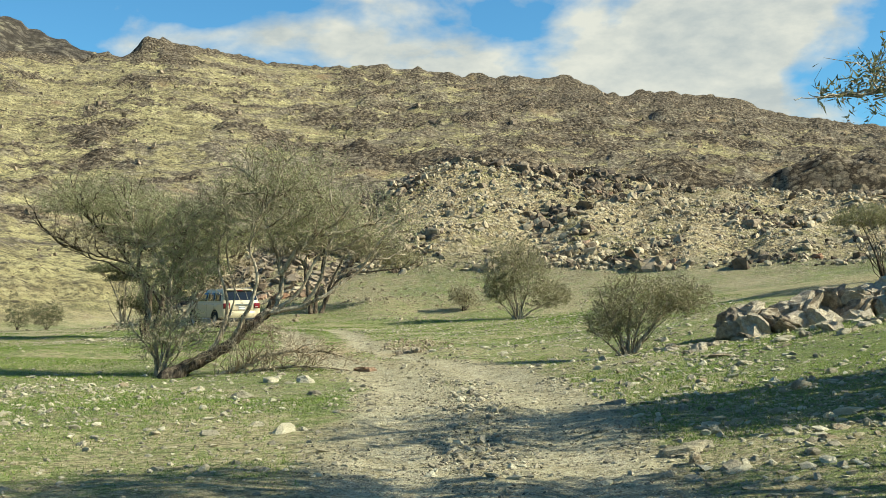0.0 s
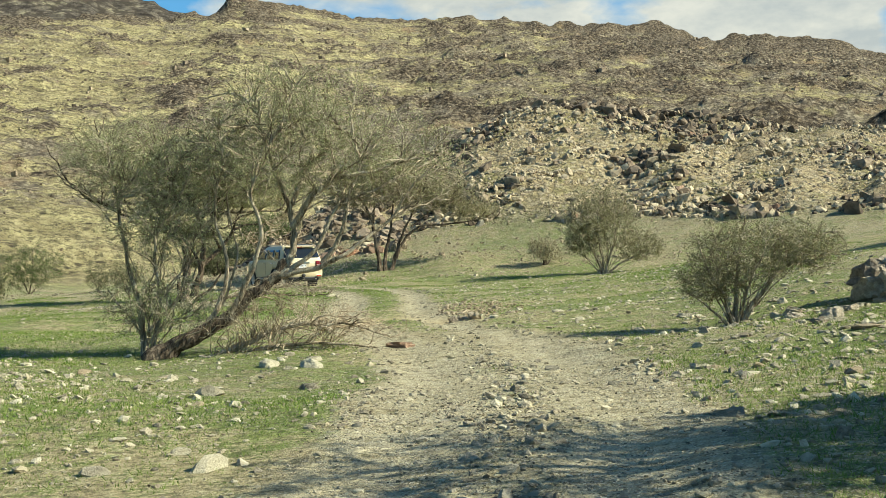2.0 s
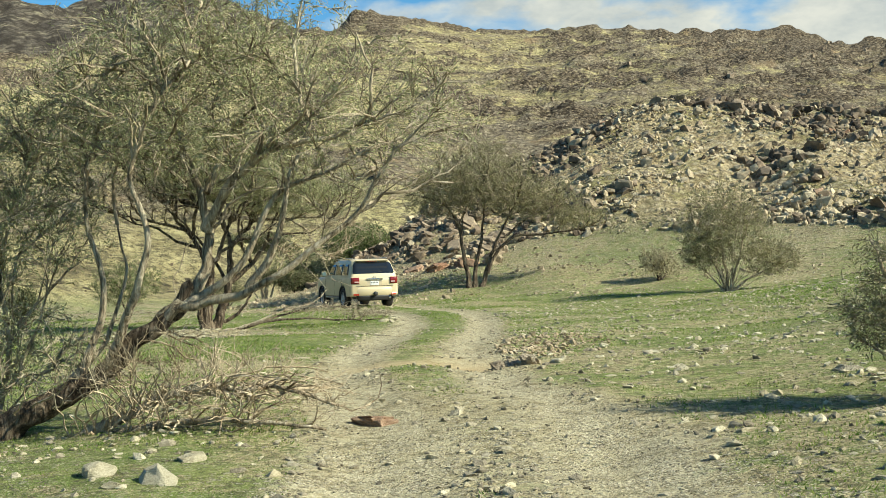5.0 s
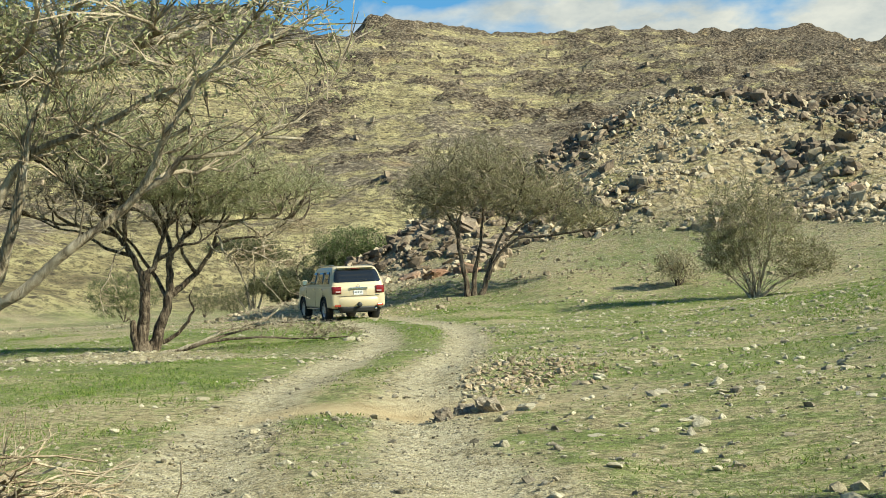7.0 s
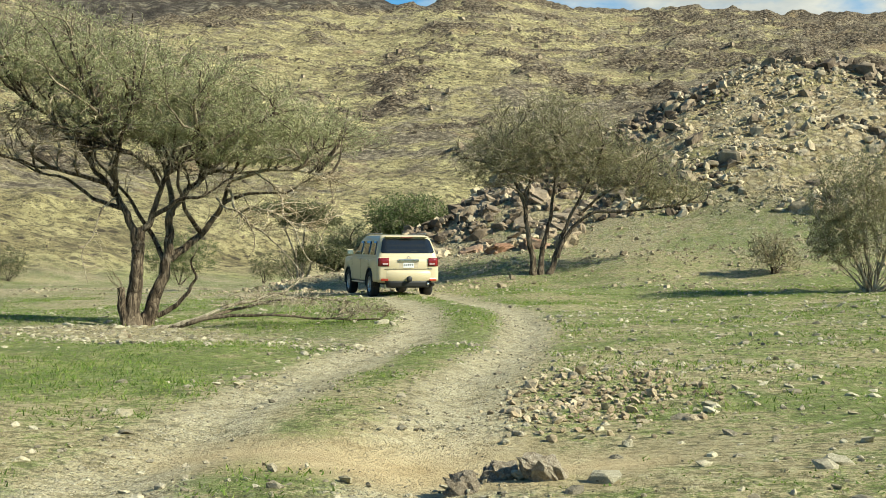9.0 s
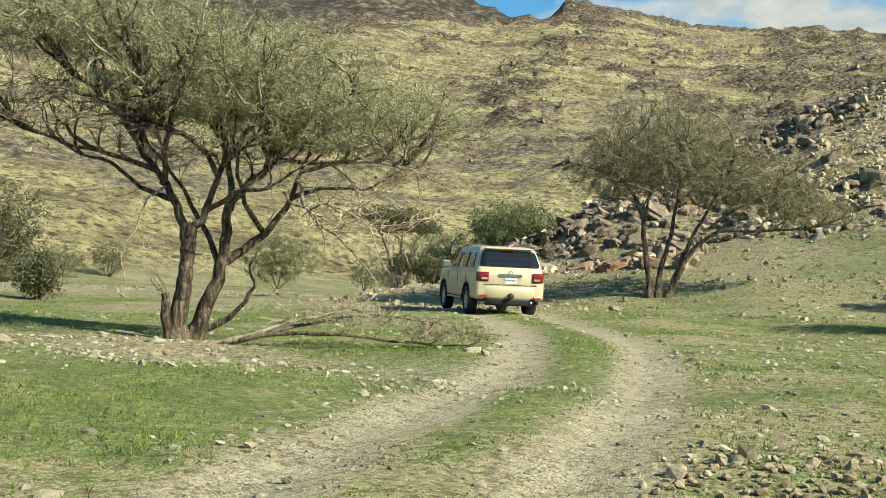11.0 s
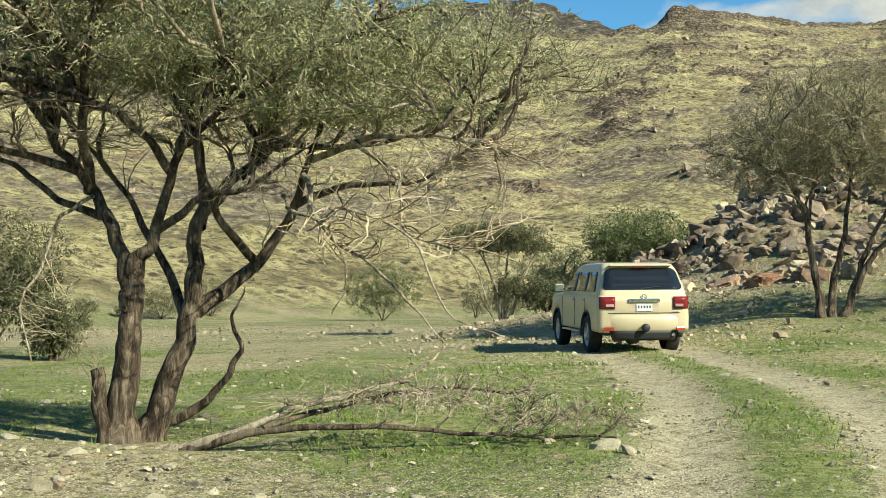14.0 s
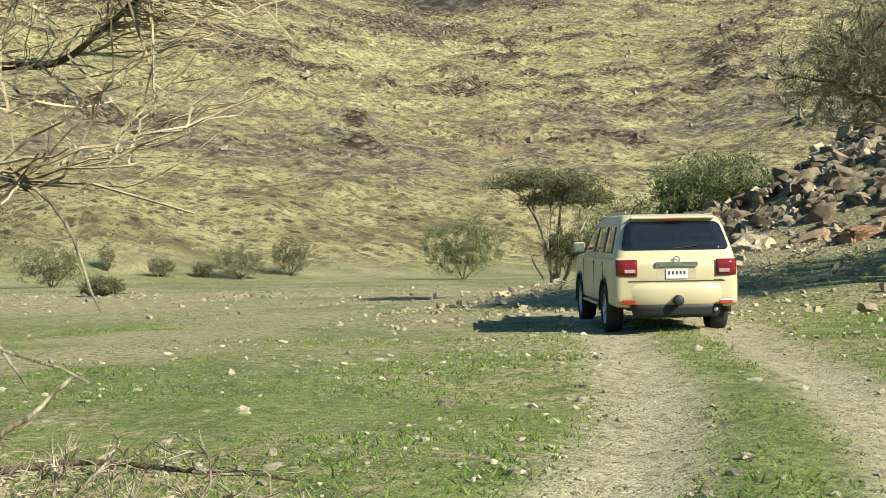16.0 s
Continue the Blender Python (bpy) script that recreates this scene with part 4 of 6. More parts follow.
tree("thorn_shrub", "slender grey-green thorn shrub with several thin stems", "shrub", (-5.85, 25.3), 9,
     [([(0, 0, 0), (-0.05, 0, 0.8), (-0.25, 0, 1.6), (-0.4, 0, 2.5), (-0.5, 0, 3.1)], 0.055, 0.015), ([(0.1, 0, 0), (0.25, 0.1, 0.9), (0.2, 0.1, 1.8), (0.5, 0.1, 2.8)], 0.045, 0.012),
      ([(0.0, 0, 0.3), (-0.3, 0.1, 0.7), (-0.6, 0.2, 1.1)], 0.03, 0.01), ([(0.1, 0, 0.2), (0.5, -0.1, 0.8), (0.8, -0.2, 1.5)], 0.03, 0.01)],
     [((0.1, 0, 3.1), (1.35, 1.1, 0.7)), ((0.4, 0, 2.2), (1.1, 1.0, 0.7)), ((0.2, 0, 0.85), (1.1, 0.8, 0.65))], 12, bark=BARK_PALE, boughs=70, twigs=3600, leaf_size=(0.05, 0.008), per=5, fan=12, flat=False, shell=0.15)
# the tall two-stemmed acacia with the spreading crown
tree("acacia", "tall two-stemmed acacia with dark furrowed bark and spreading crown", "tree", (-10.75, 44.5), 25,
     [([(0, 0, 0), (0.05, 0, 0.5), (0.12, 0, 1.0), (0.15, 0, 1.45), (0.2, 0, 1.8)], 0.165, 0.085),
      ([(0.13, 0, 1.3), (0.10, 0.0, 1.6), (-0.13, 0.1, 2.2), (-0.42, 0.2, 2.65), (-0.85, 0.3, 3.2), (-1.5, 0.3, 3.9), (-2.2, 0.2, 4.6)], 0.10, 0.012),
      ([(0.15, 0, 1.4), (0.22, 0, 1.7), (0.42, -0.1, 2.05), (0.58, -0.2, 2.6), (0.95, -0.4, 3.05), (1.8, -0.7, 3.5), (2.6, -1.0, 3.9)], 0.088, 0.012),
      ([(0.26, 0.18, 0), (0.42, 0.2, 0.4), (0.6, 0.2, 0.95), (0.7, 0.25, 1.55), (0.75, 0.3, 2.1), (1.15, 0.4, 2.6), (1.5, 0.5, 2.9), (2.4, 0.7, 2.95), (3.3, 0.9, 3.25)], 0.15, 0.012),
      ([(0.72, 0.25, 1.25), (1.3, 0.4, 1.75), (1.7, 0.3, 2.3), (1.85, 0.2, 2.75), (2.1, 0.0, 3.3)], 0.085, 0.014),
      ([(0.75, 0.3, 2.1), (0.7, 0.8, 2.7), (0.4, 1.4, 3.5), (0.0, 1.9, 4.2)], 0.07, 0.02),
      ([(-0.3, 0.15, 2.45), (-0.2, -0.5, 3.2), (0.1, -1.0, 4.0), (0.3, -1.3, 4.6)], 0.06, 0.018),
      ([(-0.42, 0.2, 2.65), (-1.1, 0.1, 2.85), (-1.8, -0.1, 3.0), (-2.4, -0.2, 3.2)], 0.05, 0.014),
      ([(0.5, 0.2, 0.18), (0.95, 0.1, 0.45), (1.2, 0.0, 0.9), (1.12, 0.0, 1.2), (1.25, 0.0, 1.5)], 0.055, 0.006),
      ([(-0.06, -0.06, 0.0), (-0.11, -0.1, 0.4), (-0.16, -0.1, 0.72)], 0.095, 0.065),
      ([(-0.25, 0.1, 2.4), (-0.5, -0.2, 2.15), (-0.62, -0.3, 1.7), (-0.8, -0.3, 1.35), (-0.72, -0.3, 0.8)], 0.022, 0.006, BARK_PALE),
      ([(1.8, 0.2, 2.6), (2.0, -0.3, 2.1), (2.5, -0.5, 1.7), (2.9, -0.6, 1.3), (3.2, -0.7, 0.95)], 0.03, 0.006, BARK_PALE),
      ([(1.6, 0.2, 2.4), (1.75, -0.3, 2.2), (2.1, -0.5, 2.05), (2.3, -0.65, 1.6), (2.15, -0.7, 1.25)], 0.026, 0.005, BARK_PALE),
      ([(2.3, -0.1, 2.9), (2.75, -0.5, 2.5), (2.85, -0.8, 2.0), (3.4, -0.9, 1.75), (3.6, -0.9, 1.3)], 0.024, 0.005, BARK_PALE),
      ([(2.0, -0.3, 2.1), (2.3, -0.9, 2.2), (2.9, -1.2, 1.9), (3.2, -1.3, 1.3), (3.7, -1.3, 1.05)], 0.02, 0.005, BARK_PALE),
      ([(1.85, 0.2, 2.75), (2.6, -0.2, 2.95), (3.4, -0.6, 2.85), (4.2, -0.9, 2.55)], 0.04, 0.008, BARK_PALE),
      ([(0.66, 0.22, 1.15), (0.3, 0.5, 1.85), (-0.3, 0.9, 2.7), (-0.9, 1.1, 3.4)], 0.06, 0.015),
      ([(1.3, 0.4, 1.75), (1.0, -0.2, 2.3), (0.9, -0.6, 2.9), (1.2, -0.9, 3.5)], 0.05, 0.014),
      ([(0.58, -0.2, 2.6), (0.3, -0.5, 3.0), (-0.2, -0.6, 3.3), (-0.5, -0.7, 3.8)], 0.05, 0.012),
      ([(1.15, 0.4, 2.6), (1.5, 0.9, 3.0), (1.9, 1.2, 3.4), (2.6, 1.4, 3.6)], 0.05, 0.012),
      ([(-0.13, 0.1, 2.2), (-0.6, 0.4, 2.35), (-1.2, 0.6, 2.75), (-1.7, 0.9, 2.9), (-2.6, 1.0, 3.3)], 0.05, 0.012),
      ([(1.7, 0.3, 2.3), (2.2, 0.5, 2.5), (2.9, 0.4, 2.55), (3.5, 0.2, 2.9)], 0.045, 0.01),
      ([(0.42, -0.1, 2.05), (0.9, -0.4, 2.35), (1.4, -0.6, 2.45), (1.9, -0.5, 2.8)], 0.05, 0.012)],
     [((-1.5, 0.2, 4.6), (2.6, 2.4, 1.5)), ((0.7, 0.0, 4.15), (2.5, 2.4, 1.2)), ((2.5, 0.1, 3.55), (2.4, 2.1, 0.9)), ((-0.4, 0.1, 3.6), (2.5, 1.9, 0.8)), ((-2.4, 0, 3.6), (1.2, 1.4, 0.6)), ((0.4, 0.2, 3.5), (2.3, 1.8, 0.6)), ((2.0, -0.2, 3.1), (2.0, 1.4, 0.5)), ((-1.6, -0.4, 3.2), (1.6, 1.2, 0.4)), ((0.4, 0, 2.9), (1.8, 1.3, 0.5))],
     13, twig=TWIG_DARK, branches=150, boughs=340, twigs=13500, shell=0.12, per=13, twig_most=0.6, leaf_over=(3.55, -0.28), leaf_size=(0.05, 0.0085), twig_r=(0.009, 0.0038), dead=([((2.7, -0.6, 1.9), (1.2, 0.8, 0.9)), ((-0.5, -0.3, 1.0), (0.3, 0.3, 0.6)), ((3.6, -0.7, 2.7), (1.1, 0.7, 0.5)), ((1.6, -0.2, 2.6), (1.2, 0.8, 0.5)), ((3.6, 0.2, 2.6), (1.3, 0.9, 0.5))], 640), bough_r=(0.031, 0.012))
tree("fallen_branch", "long dry fallen acacia branch lying on the grass", "branch", (-10.3, 44.3), 25,
     [([(0.1, 0, 0.05), (0.7, -0.2, 0.06), (1.4, -0.2, 0.35), (2.1, -0.1, 0.5), (2.5, -0.05, 0.65), (2.9, 0.1, 0.95)], 0.05, 0.009, BARK_PALE),
      ([(0.3, -0.1, 0.04), (1.2, -0.3, 0.18), (2.2, -0.4, 0.22), (3.2, -0.4, 0.16), (4.4, -0.5, 0.12)], 0.044, 0.010),
      ([(1.2, -0.3, 0.2), (2.0, 0.1, 0.4), (2.9, 0.3, 0.5), (3.9, 0.4, 0.4)], 0.035, 0.008)],
     [((3.9, -0.4, 0.25), (0.8, 0.6, 0.3)), ((2.6, -0.1, 0.4), (1.4, 0.7, 0.35))], 14, bark=BARK, twig=TWIG, boughs=50, twigs=1900, bough_r=(0.016, 0.007), per=0, shell=0.1)
# the many-stemmed tree beyond the bend
tree("acacia", "many-stemmed grey acacia below the rocky knoll", "tree", (-6.9, 67.5), 14,
     [([(-0.3, 0, 0), (-0.45, 0, 0.9), (-0.6, 0, 1.8), (-0.75, 0.1, 2.7), (-1.2, 0.2, 3.7), (-1.6, 0.3, 4.6)], 0.13, 0.03),
      ([(-0.1, 0, 0), (0.0, 0.1, 0.9), (0.25, 0.2, 1.9), (0.4, 0.3, 3.0), (0.5, 0.3, 4.5)], 0.12, 0.03),
      ([(0.2, 0, 0), (0.55, 0.1, 0.9), (0.75, 0.1, 1.6), (1.3, 0, 2.7), (1.9, 0, 3.8)], 0.12, 0.03),
      ([(0.5, 0, 0.6), (0.9, 0, 1.5), (1.8, -0.2, 2.2), (3.3, -0.4, 2.3), (4.8, -0.5, 2.5), (5.6, -0.5, 2.6)], 0.09, 0.02),
      ([(1.3, 0, 2.2), (2.4, 0.2, 3.0), (3.6, 0.3, 3.5)], 0.06, 0.02), ([(-0.6, 0, 1.8), (-0.5, 0.6, 3.0), (-0.3, 1.0, 4.2)], 0.06, 0.02)],
     [((0.3, 0.2, 4.9), (2.7, 2.5, 1.7)), ((2.6, 0, 3.9), (2.5, 2.0, 1.1)), ((-1.5, 0.2, 4.2), (1.8, 1.7, 1.2)), ((4.4, -0.3, 3.0), (1.6, 1.3, 0.6))],
     15, leaf=LEAF_DULL, twig=TWIG_DARK, boughs=190, twigs=6500, per=9, leaf_size=(0.08, 0.012), spread=0.05, flat=False, shell=0.2, twig_r=(0.012, 0.0055), bough_r=(0.034, 0.013), most=2.0, twig_most=0.8)
tree("thorn_bush", "bare-stemmed rounded thorn bush on the grassy rise", "shrub", (3.56, 59.0), 11,
     [([(0, 0, 0), (-0.3, 0, 0.7), (-0.8, 0, 1.6), (-1.2, 0.1, 2.5)], 0.07, 0.015), ([(0, 0, 0), (-0.05, 0.1, 0.9), (-0.2, 0.1, 2.0), (-0.1, 0.2, 3.2)], 0.07, 0.015),
      ([(0, 0, 0), (0.3, 0, 0.8), (0.6, -0.1, 1.9), (0.9, -0.1, 2.8)], 0.07, 0.015), ([(0.1, 0, 0), (0.8, -0.1, 0.5), (1.7, -0.2, 0.9), (2.6, -0.2, 1.2)], 0.05, 0.012), ([(0, 0, 0), (-0.6, 0.2, 0.6), (-1.3, 0.2, 1.2)], 0.04, 0.012)],
     [((-0.1, 0, 2.5), (1.7, 1.5, 1.55)), ((1.6, -0.1, 1.2), (1.2, 1.0, 0.75)), ((-0.9, 0, 1.5), (0.9, 0.9, 0.8))], 16, leaf=LEAF_DULL, bark=BARK_PALE, boughs=60, twigs=2800, per=8, leaf_size=(0.09, 0.012), spread=0.05, twig_r=(0.0115, 0.005), fan=26, flat=False, shell=0.25)
tree("thorn_bush", "low spreading thorn bush among the stones of the bank", "shrub", (3.73, 25.0), 0,
     [([(0, 0, 0), (-0.15, 0, 0.4), (-0.4, 0, 0.9), (-0.6, 0, 1.4)], 0.05, 0.012), ([(0, 0, 0), (0.05, 0.1, 0.6), (0.1, 0.1, 1.2), (0.2, 0.1, 1.7)], 0.05, 0.012),
      ([(0.05, 0, 0), (0.4, 0, 0.5), (0.9, 0, 1.0), (1.4, 0, 1.4)], 0.05, 0.012), ([(0, 0, 0), (-0.4, -0.2, 0.25), (-0.8, -0.3, 0.55)], 0.03, 0.008), ([(0, 0.05, 0), (0.3, 0.4, 0.6), (0.5, 0.7, 1.2)], 0.035, 0.01)],
     [((0.2, 0, 1.15), (1.0, 0.9, 0.6)), ((1.1, 0, 1.2), (0.7, 0.75, 0.45)), ((-0.4, -0.1, 0.7), (0.6, 0.6, 0.4))], 17, leaf=LEAF_DULL, boughs=70, twigs=3300, per=5, leaf_size=(0.05, 0.008), spread=0.025, most=1.0, twig_most=0.55, bark=BARK_PALE, fan=12, bough_r=(0.015, 0.006), twig_r=(0.006, 0.0027), flat=False, shell=0.2)
# the tree on the bank beside the start, whose shade lies over the track
tree("acacia", "acacia overhanging the stony bank, bare outer twigs", "tree", (7.7, 12.8), 0,
     [([(0, 0, 0), (-0.1, 0, 0.9), (-0.4, 0.1, 1.8), (-1.0, 0.2, 2.3), (-1.9, 0.3, 2.7)], 0.14, 0.03), ([(0.1, 0, 0), (0.3, 0.1, 1.0), (0.5, 0.2, 2.2), (0.7, 0.4, 3.6)], 0.13, 0.03), ([(-0.4, 0.1, 1.8), (-0.9, 0.9, 2.5), (-1.3, 1.7, 3.1)], 0.07, 0.02)],
     [((-1.4, 0.2, 2.75), (2.3, 2.2, 0.7)), ((0.8, 0.0, 3.2), (1.8, 1.9, 0.9))], 18, leaf=LEAF_DARK, boughs=90, twigs=2000, per=4, leaf_size=(0.09, 0.016))
tree("acacia", "low acacia overhanging the start of the track", "tree", (7.3, 8.1), 0,
     [([(0, 0, 0), (-0.2, 0, 0.9), (-0.6, 0.1, 1.8), (-1.4, 0.3, 2.7)], 0.12, 0.025), ([(0.1, 0, 0), (0.2, 0.1, 1.0), (0.4, 0.2, 2.0), (0.5, 0.4, 3.0)], 0.11, 0.025), ([(0.3, 0.15, 1.6), (0.1, 0.5, 2.9), (-0.3, 0.8, 4.0), (-0.6, 0.9, 4.8)], 0.08, 0.02)],
     [((-1.2, 0.4, 3.1), (1.6, 1.6, 0.75)), ((0.5, 0.2, 3.2), (1.5, 1.6, 0.8)), ((-0.6, 0.9, 5.0), (2.0, 1.5, 0.8))], 49, leaf=LEAF_DULL, boughs=70, twigs=1700, per=10, most=2.4, leaf_size=(0.10, 0.018))
tree("acacia", "broad shade-giving acacia on top of the bank", "tree", (12.9, 12.6), 0,
     [([(0, 0, 0), (-0.2, 0, 1.0), (-0.7, 0.1, 2.1), (-1.6, 0.2, 3.0)], 0.16, 0.03), ([(0.1, 0, 0), (0.3, 0.1, 1.2), (0.6, 0.2, 2.4), (0.9, 0.4, 3.6)], 0.14, 0.03)],
     [((-1.3, 0.3, 3.4), (2.6, 2.5, 0.9)), ((1.2, 0.0, 3.7), (2.4, 2.2, 1.0))], 48, leaf=LEAF_DULL, boughs=50, twigs=900, per=10, leaf_size=(0.22, 0.045))
tree("thorn_bush", "grey thorn bush on top of the bank", "shrub", (14.5, 40.5), -15,
     [([(0, 0, 0), (-0.3, 0, 0.9), (-0.7, 0, 1.9)], 0.06, 0.015), ([(0, 0, 0), (0.2, 0.1, 1.0), (0.5, 0.1, 2.1)], 0.06, 0.015)],
     [((0, 0, 1.9), (1.8, 1.5, 0.7))], 19, leaf=LEAF_DULL, boughs=30, twigs=1300, per=7, leaf_size=(0.10, 0.015), fan=14)
# beyond the bend
tree("umbrella_acacia", "small flat-topped umbrella acacia with thin pale stems", "tree", (-20.3, 78.2), 28,
     [([(0, 0, 0), (-0.2, 0, 1.2), (-0.6, 0, 2.4), (-1.2, 0, 3.2)], 0.07, 0.02), ([(0.1, 0, 0), (0.1, 0, 1.3), (0.2, 0, 2.6), (0.4, 0, 3.3)], 0.07, 0.02), ([(0.2, 0, 0), (0.6, 0, 1.2), (1.0, 0, 2.2), (1.4, 0, 3.0)], 0.06, 0.02), ([(-0.1, 0, 0), (-0.6, 0.2, 0.8), (-0.9, 0.3, 1.6)], 0.04, 0.015)],
     [((-0.3, 0, 3.45), (2.0, 1.8, 0.5)), ((0.5, 0, 2.9), (1.6, 1.4, 0.55)), ((0.4, 0, 1.2), (0.8, 0.7, 0.8))], 20, leaf=LEAF_DARK, bark=BARK_PALE, boughs=50, twigs=2000, per=9, fan=14, leaf_size=(0.12, 0.022), spread=0.05, twig_r=(0.010, 0.0045))


def bush(label, x, y, w, h, seed, leaf=LEAF_DARK, dense=430, name="bush"):
    k = w / 2
    return tree(name, label, "shrub", (x, y), 25, [([(0, 0, 0), (-0.2 * k, 0, 0.35 * h), (-0.5 * k, 0, 0.7 * h)], 0.05, 0.012), ([(0, 0, 0), (0.1 * k, 0.1 * k, 0.4 * h), (0.1 * k, 0, 0.8 * h)], 0.05, 0.012), ([(0, 0, 0), (0.4 * k, 0, 0.3 * h), (0.7 * k, 0, 0.6 * h)], 0.04, 0.012)],
                [((0, 0, 0.6 * h), (k, 0.85 * k, 0.4 * h)), ((-0.35 * k, 0, 0.4 * h), (0.55 * k, 0.6 * k, 0.35 * h)), ((0.4 * k, 0, 0.38 * h), (0.55 * k, 0.6 * k, 0.33 * h))], seed, leaf=leaf, boughs=16, twigs=int(dense * 1.5), per=10,
                leaf_size=(0.13, 0.026), spread=0.08, twig_r=(0.012, 0.006), most=k, twig_most=0.9, fan=10, flat=False)
bush("low grey-green bush on the valley floor", -69.8, 102.1, 5.6, 3.1, 30)
bush("low grey-green bush on the valley floor", -44.4, 81.9, 2.2, 0.9, 31, dense=260)
bush("low grey-green bush on the valley floor", -81.7, 125.9, 3.0, 1.9, 32, dense=200)
bush("low grey-green bush on the valley floor", -79.0, 128.5, 2.2, 1.5, 33, dense=160)
bush("rounded grey-green bush on the valley floor", -76.1, 130.2, 5.6, 3.5, 34)
bush("flat-topped far acacia on the valley floor", -74.3, 135.6, 4.4, 3.9, 35)
bush("dense bright green bush on the valley floor", -49.9, 125.3, 7.6, 5.3, 36, LEAF_GREEN, 1000)
bush("thin half-bare far bush on the valley floor", -86.6, 124.1, 1.9, 2.7, 38, dense=120)
bush("brown half-bare shrub beside the umbrella acacia", -18.6, 78.6, 2.2, 1.5, 37, dense=300)
bush("grey-green shrub beyond the acacia", -26.6, 58.6, 4.6, 3.9, 39, dense=800)
bush("grey-green shrub beyond the acacia", -22.9, 57.0, 1.4, 1.5, 40, dense=200)
bush("broad green thicket at the foot of the rocks", -15.6, 80.3, 4.4, 2.7, 41, LEAF_GREEN, 800)
bush("green thicket at the foot of the rocks", -18.6, 81.0, 4.6, 2.8, 42, LEAF, 500)
bush("pale half-bare shrub below the knoll", 1.1, 66.0, 1.9, 1.5, 43, LEAF_PALE, 110)
bush("far grey bush across the valley", -46.0, 143.0, 4.5, 3.6, 44)
bush("far grey bush across the valley", -50.0, 145.0, 3.4, 3.6, 45, dense=260)
# ---- loose stones ----
ICO3 = ico(3)


def stone_meshes(material, seed, count=6, shape=ICO2):
    rng = np.random.default_rng(seed)
    return [mesh_of("stone", rock_shape(rng, shape, 0.8, 0.07), shape[1], material) for _ in range(count)]


PALES, GREYS, BROWNS = stone_meshes(STONE_PALE, 21), stone_meshes(STONE_GREY, 22), stone_meshes(ROCK_TAN, 24, 5)
DARKS = stone_meshes(ROCK_DARK, 25, 4)
CLEFT = rock_material("cleft_rock", (0.08, 0.062, 0.045), (0.29, 0.232, 0.165), (0.55, 0.47, 0.35), 5.0)


CLEFTS = [mesh_of("boulder", cleft_shape(np.random.default_rng(260 + k), ICO3, 0.6), ICO3[1], CLEFT) for k in range(7)]


SLABS = [mesh_of("boulder", cleft_shape(np.random.default_rng(280 + k), ICO3, 0.5), ICO3[1], ROCK_RUST if k % 2 else KNOLL_ROCK) for k in range(5)]
CRAGS = [mesh_of("boulder", cleft_shape(np.random.default_rng(290 + k), ICO3, 0.5), ICO3[1], ROCK_DARK) for k in range(5)]


def stone(x, y, size, kind, k, turn=0.0, squash=1.0, label="pale angular stone lying in the grass", name="stone", group="loose stones", sink=0.2):
    ob = new(name, kind[k % len(kind)])
    ob.scale = (size, size, size * squash)
    ob.rotation_euler = (0.15 * math.sin(k), 0.15 * math.cos(2 * k), turn)
    ob.location = (x, y, float(land(x, y)) + size * squash * (0.2 - 0.8 * sink))
    return tagged(ob, label, "stone" if name == "stone" else "boulder", group)


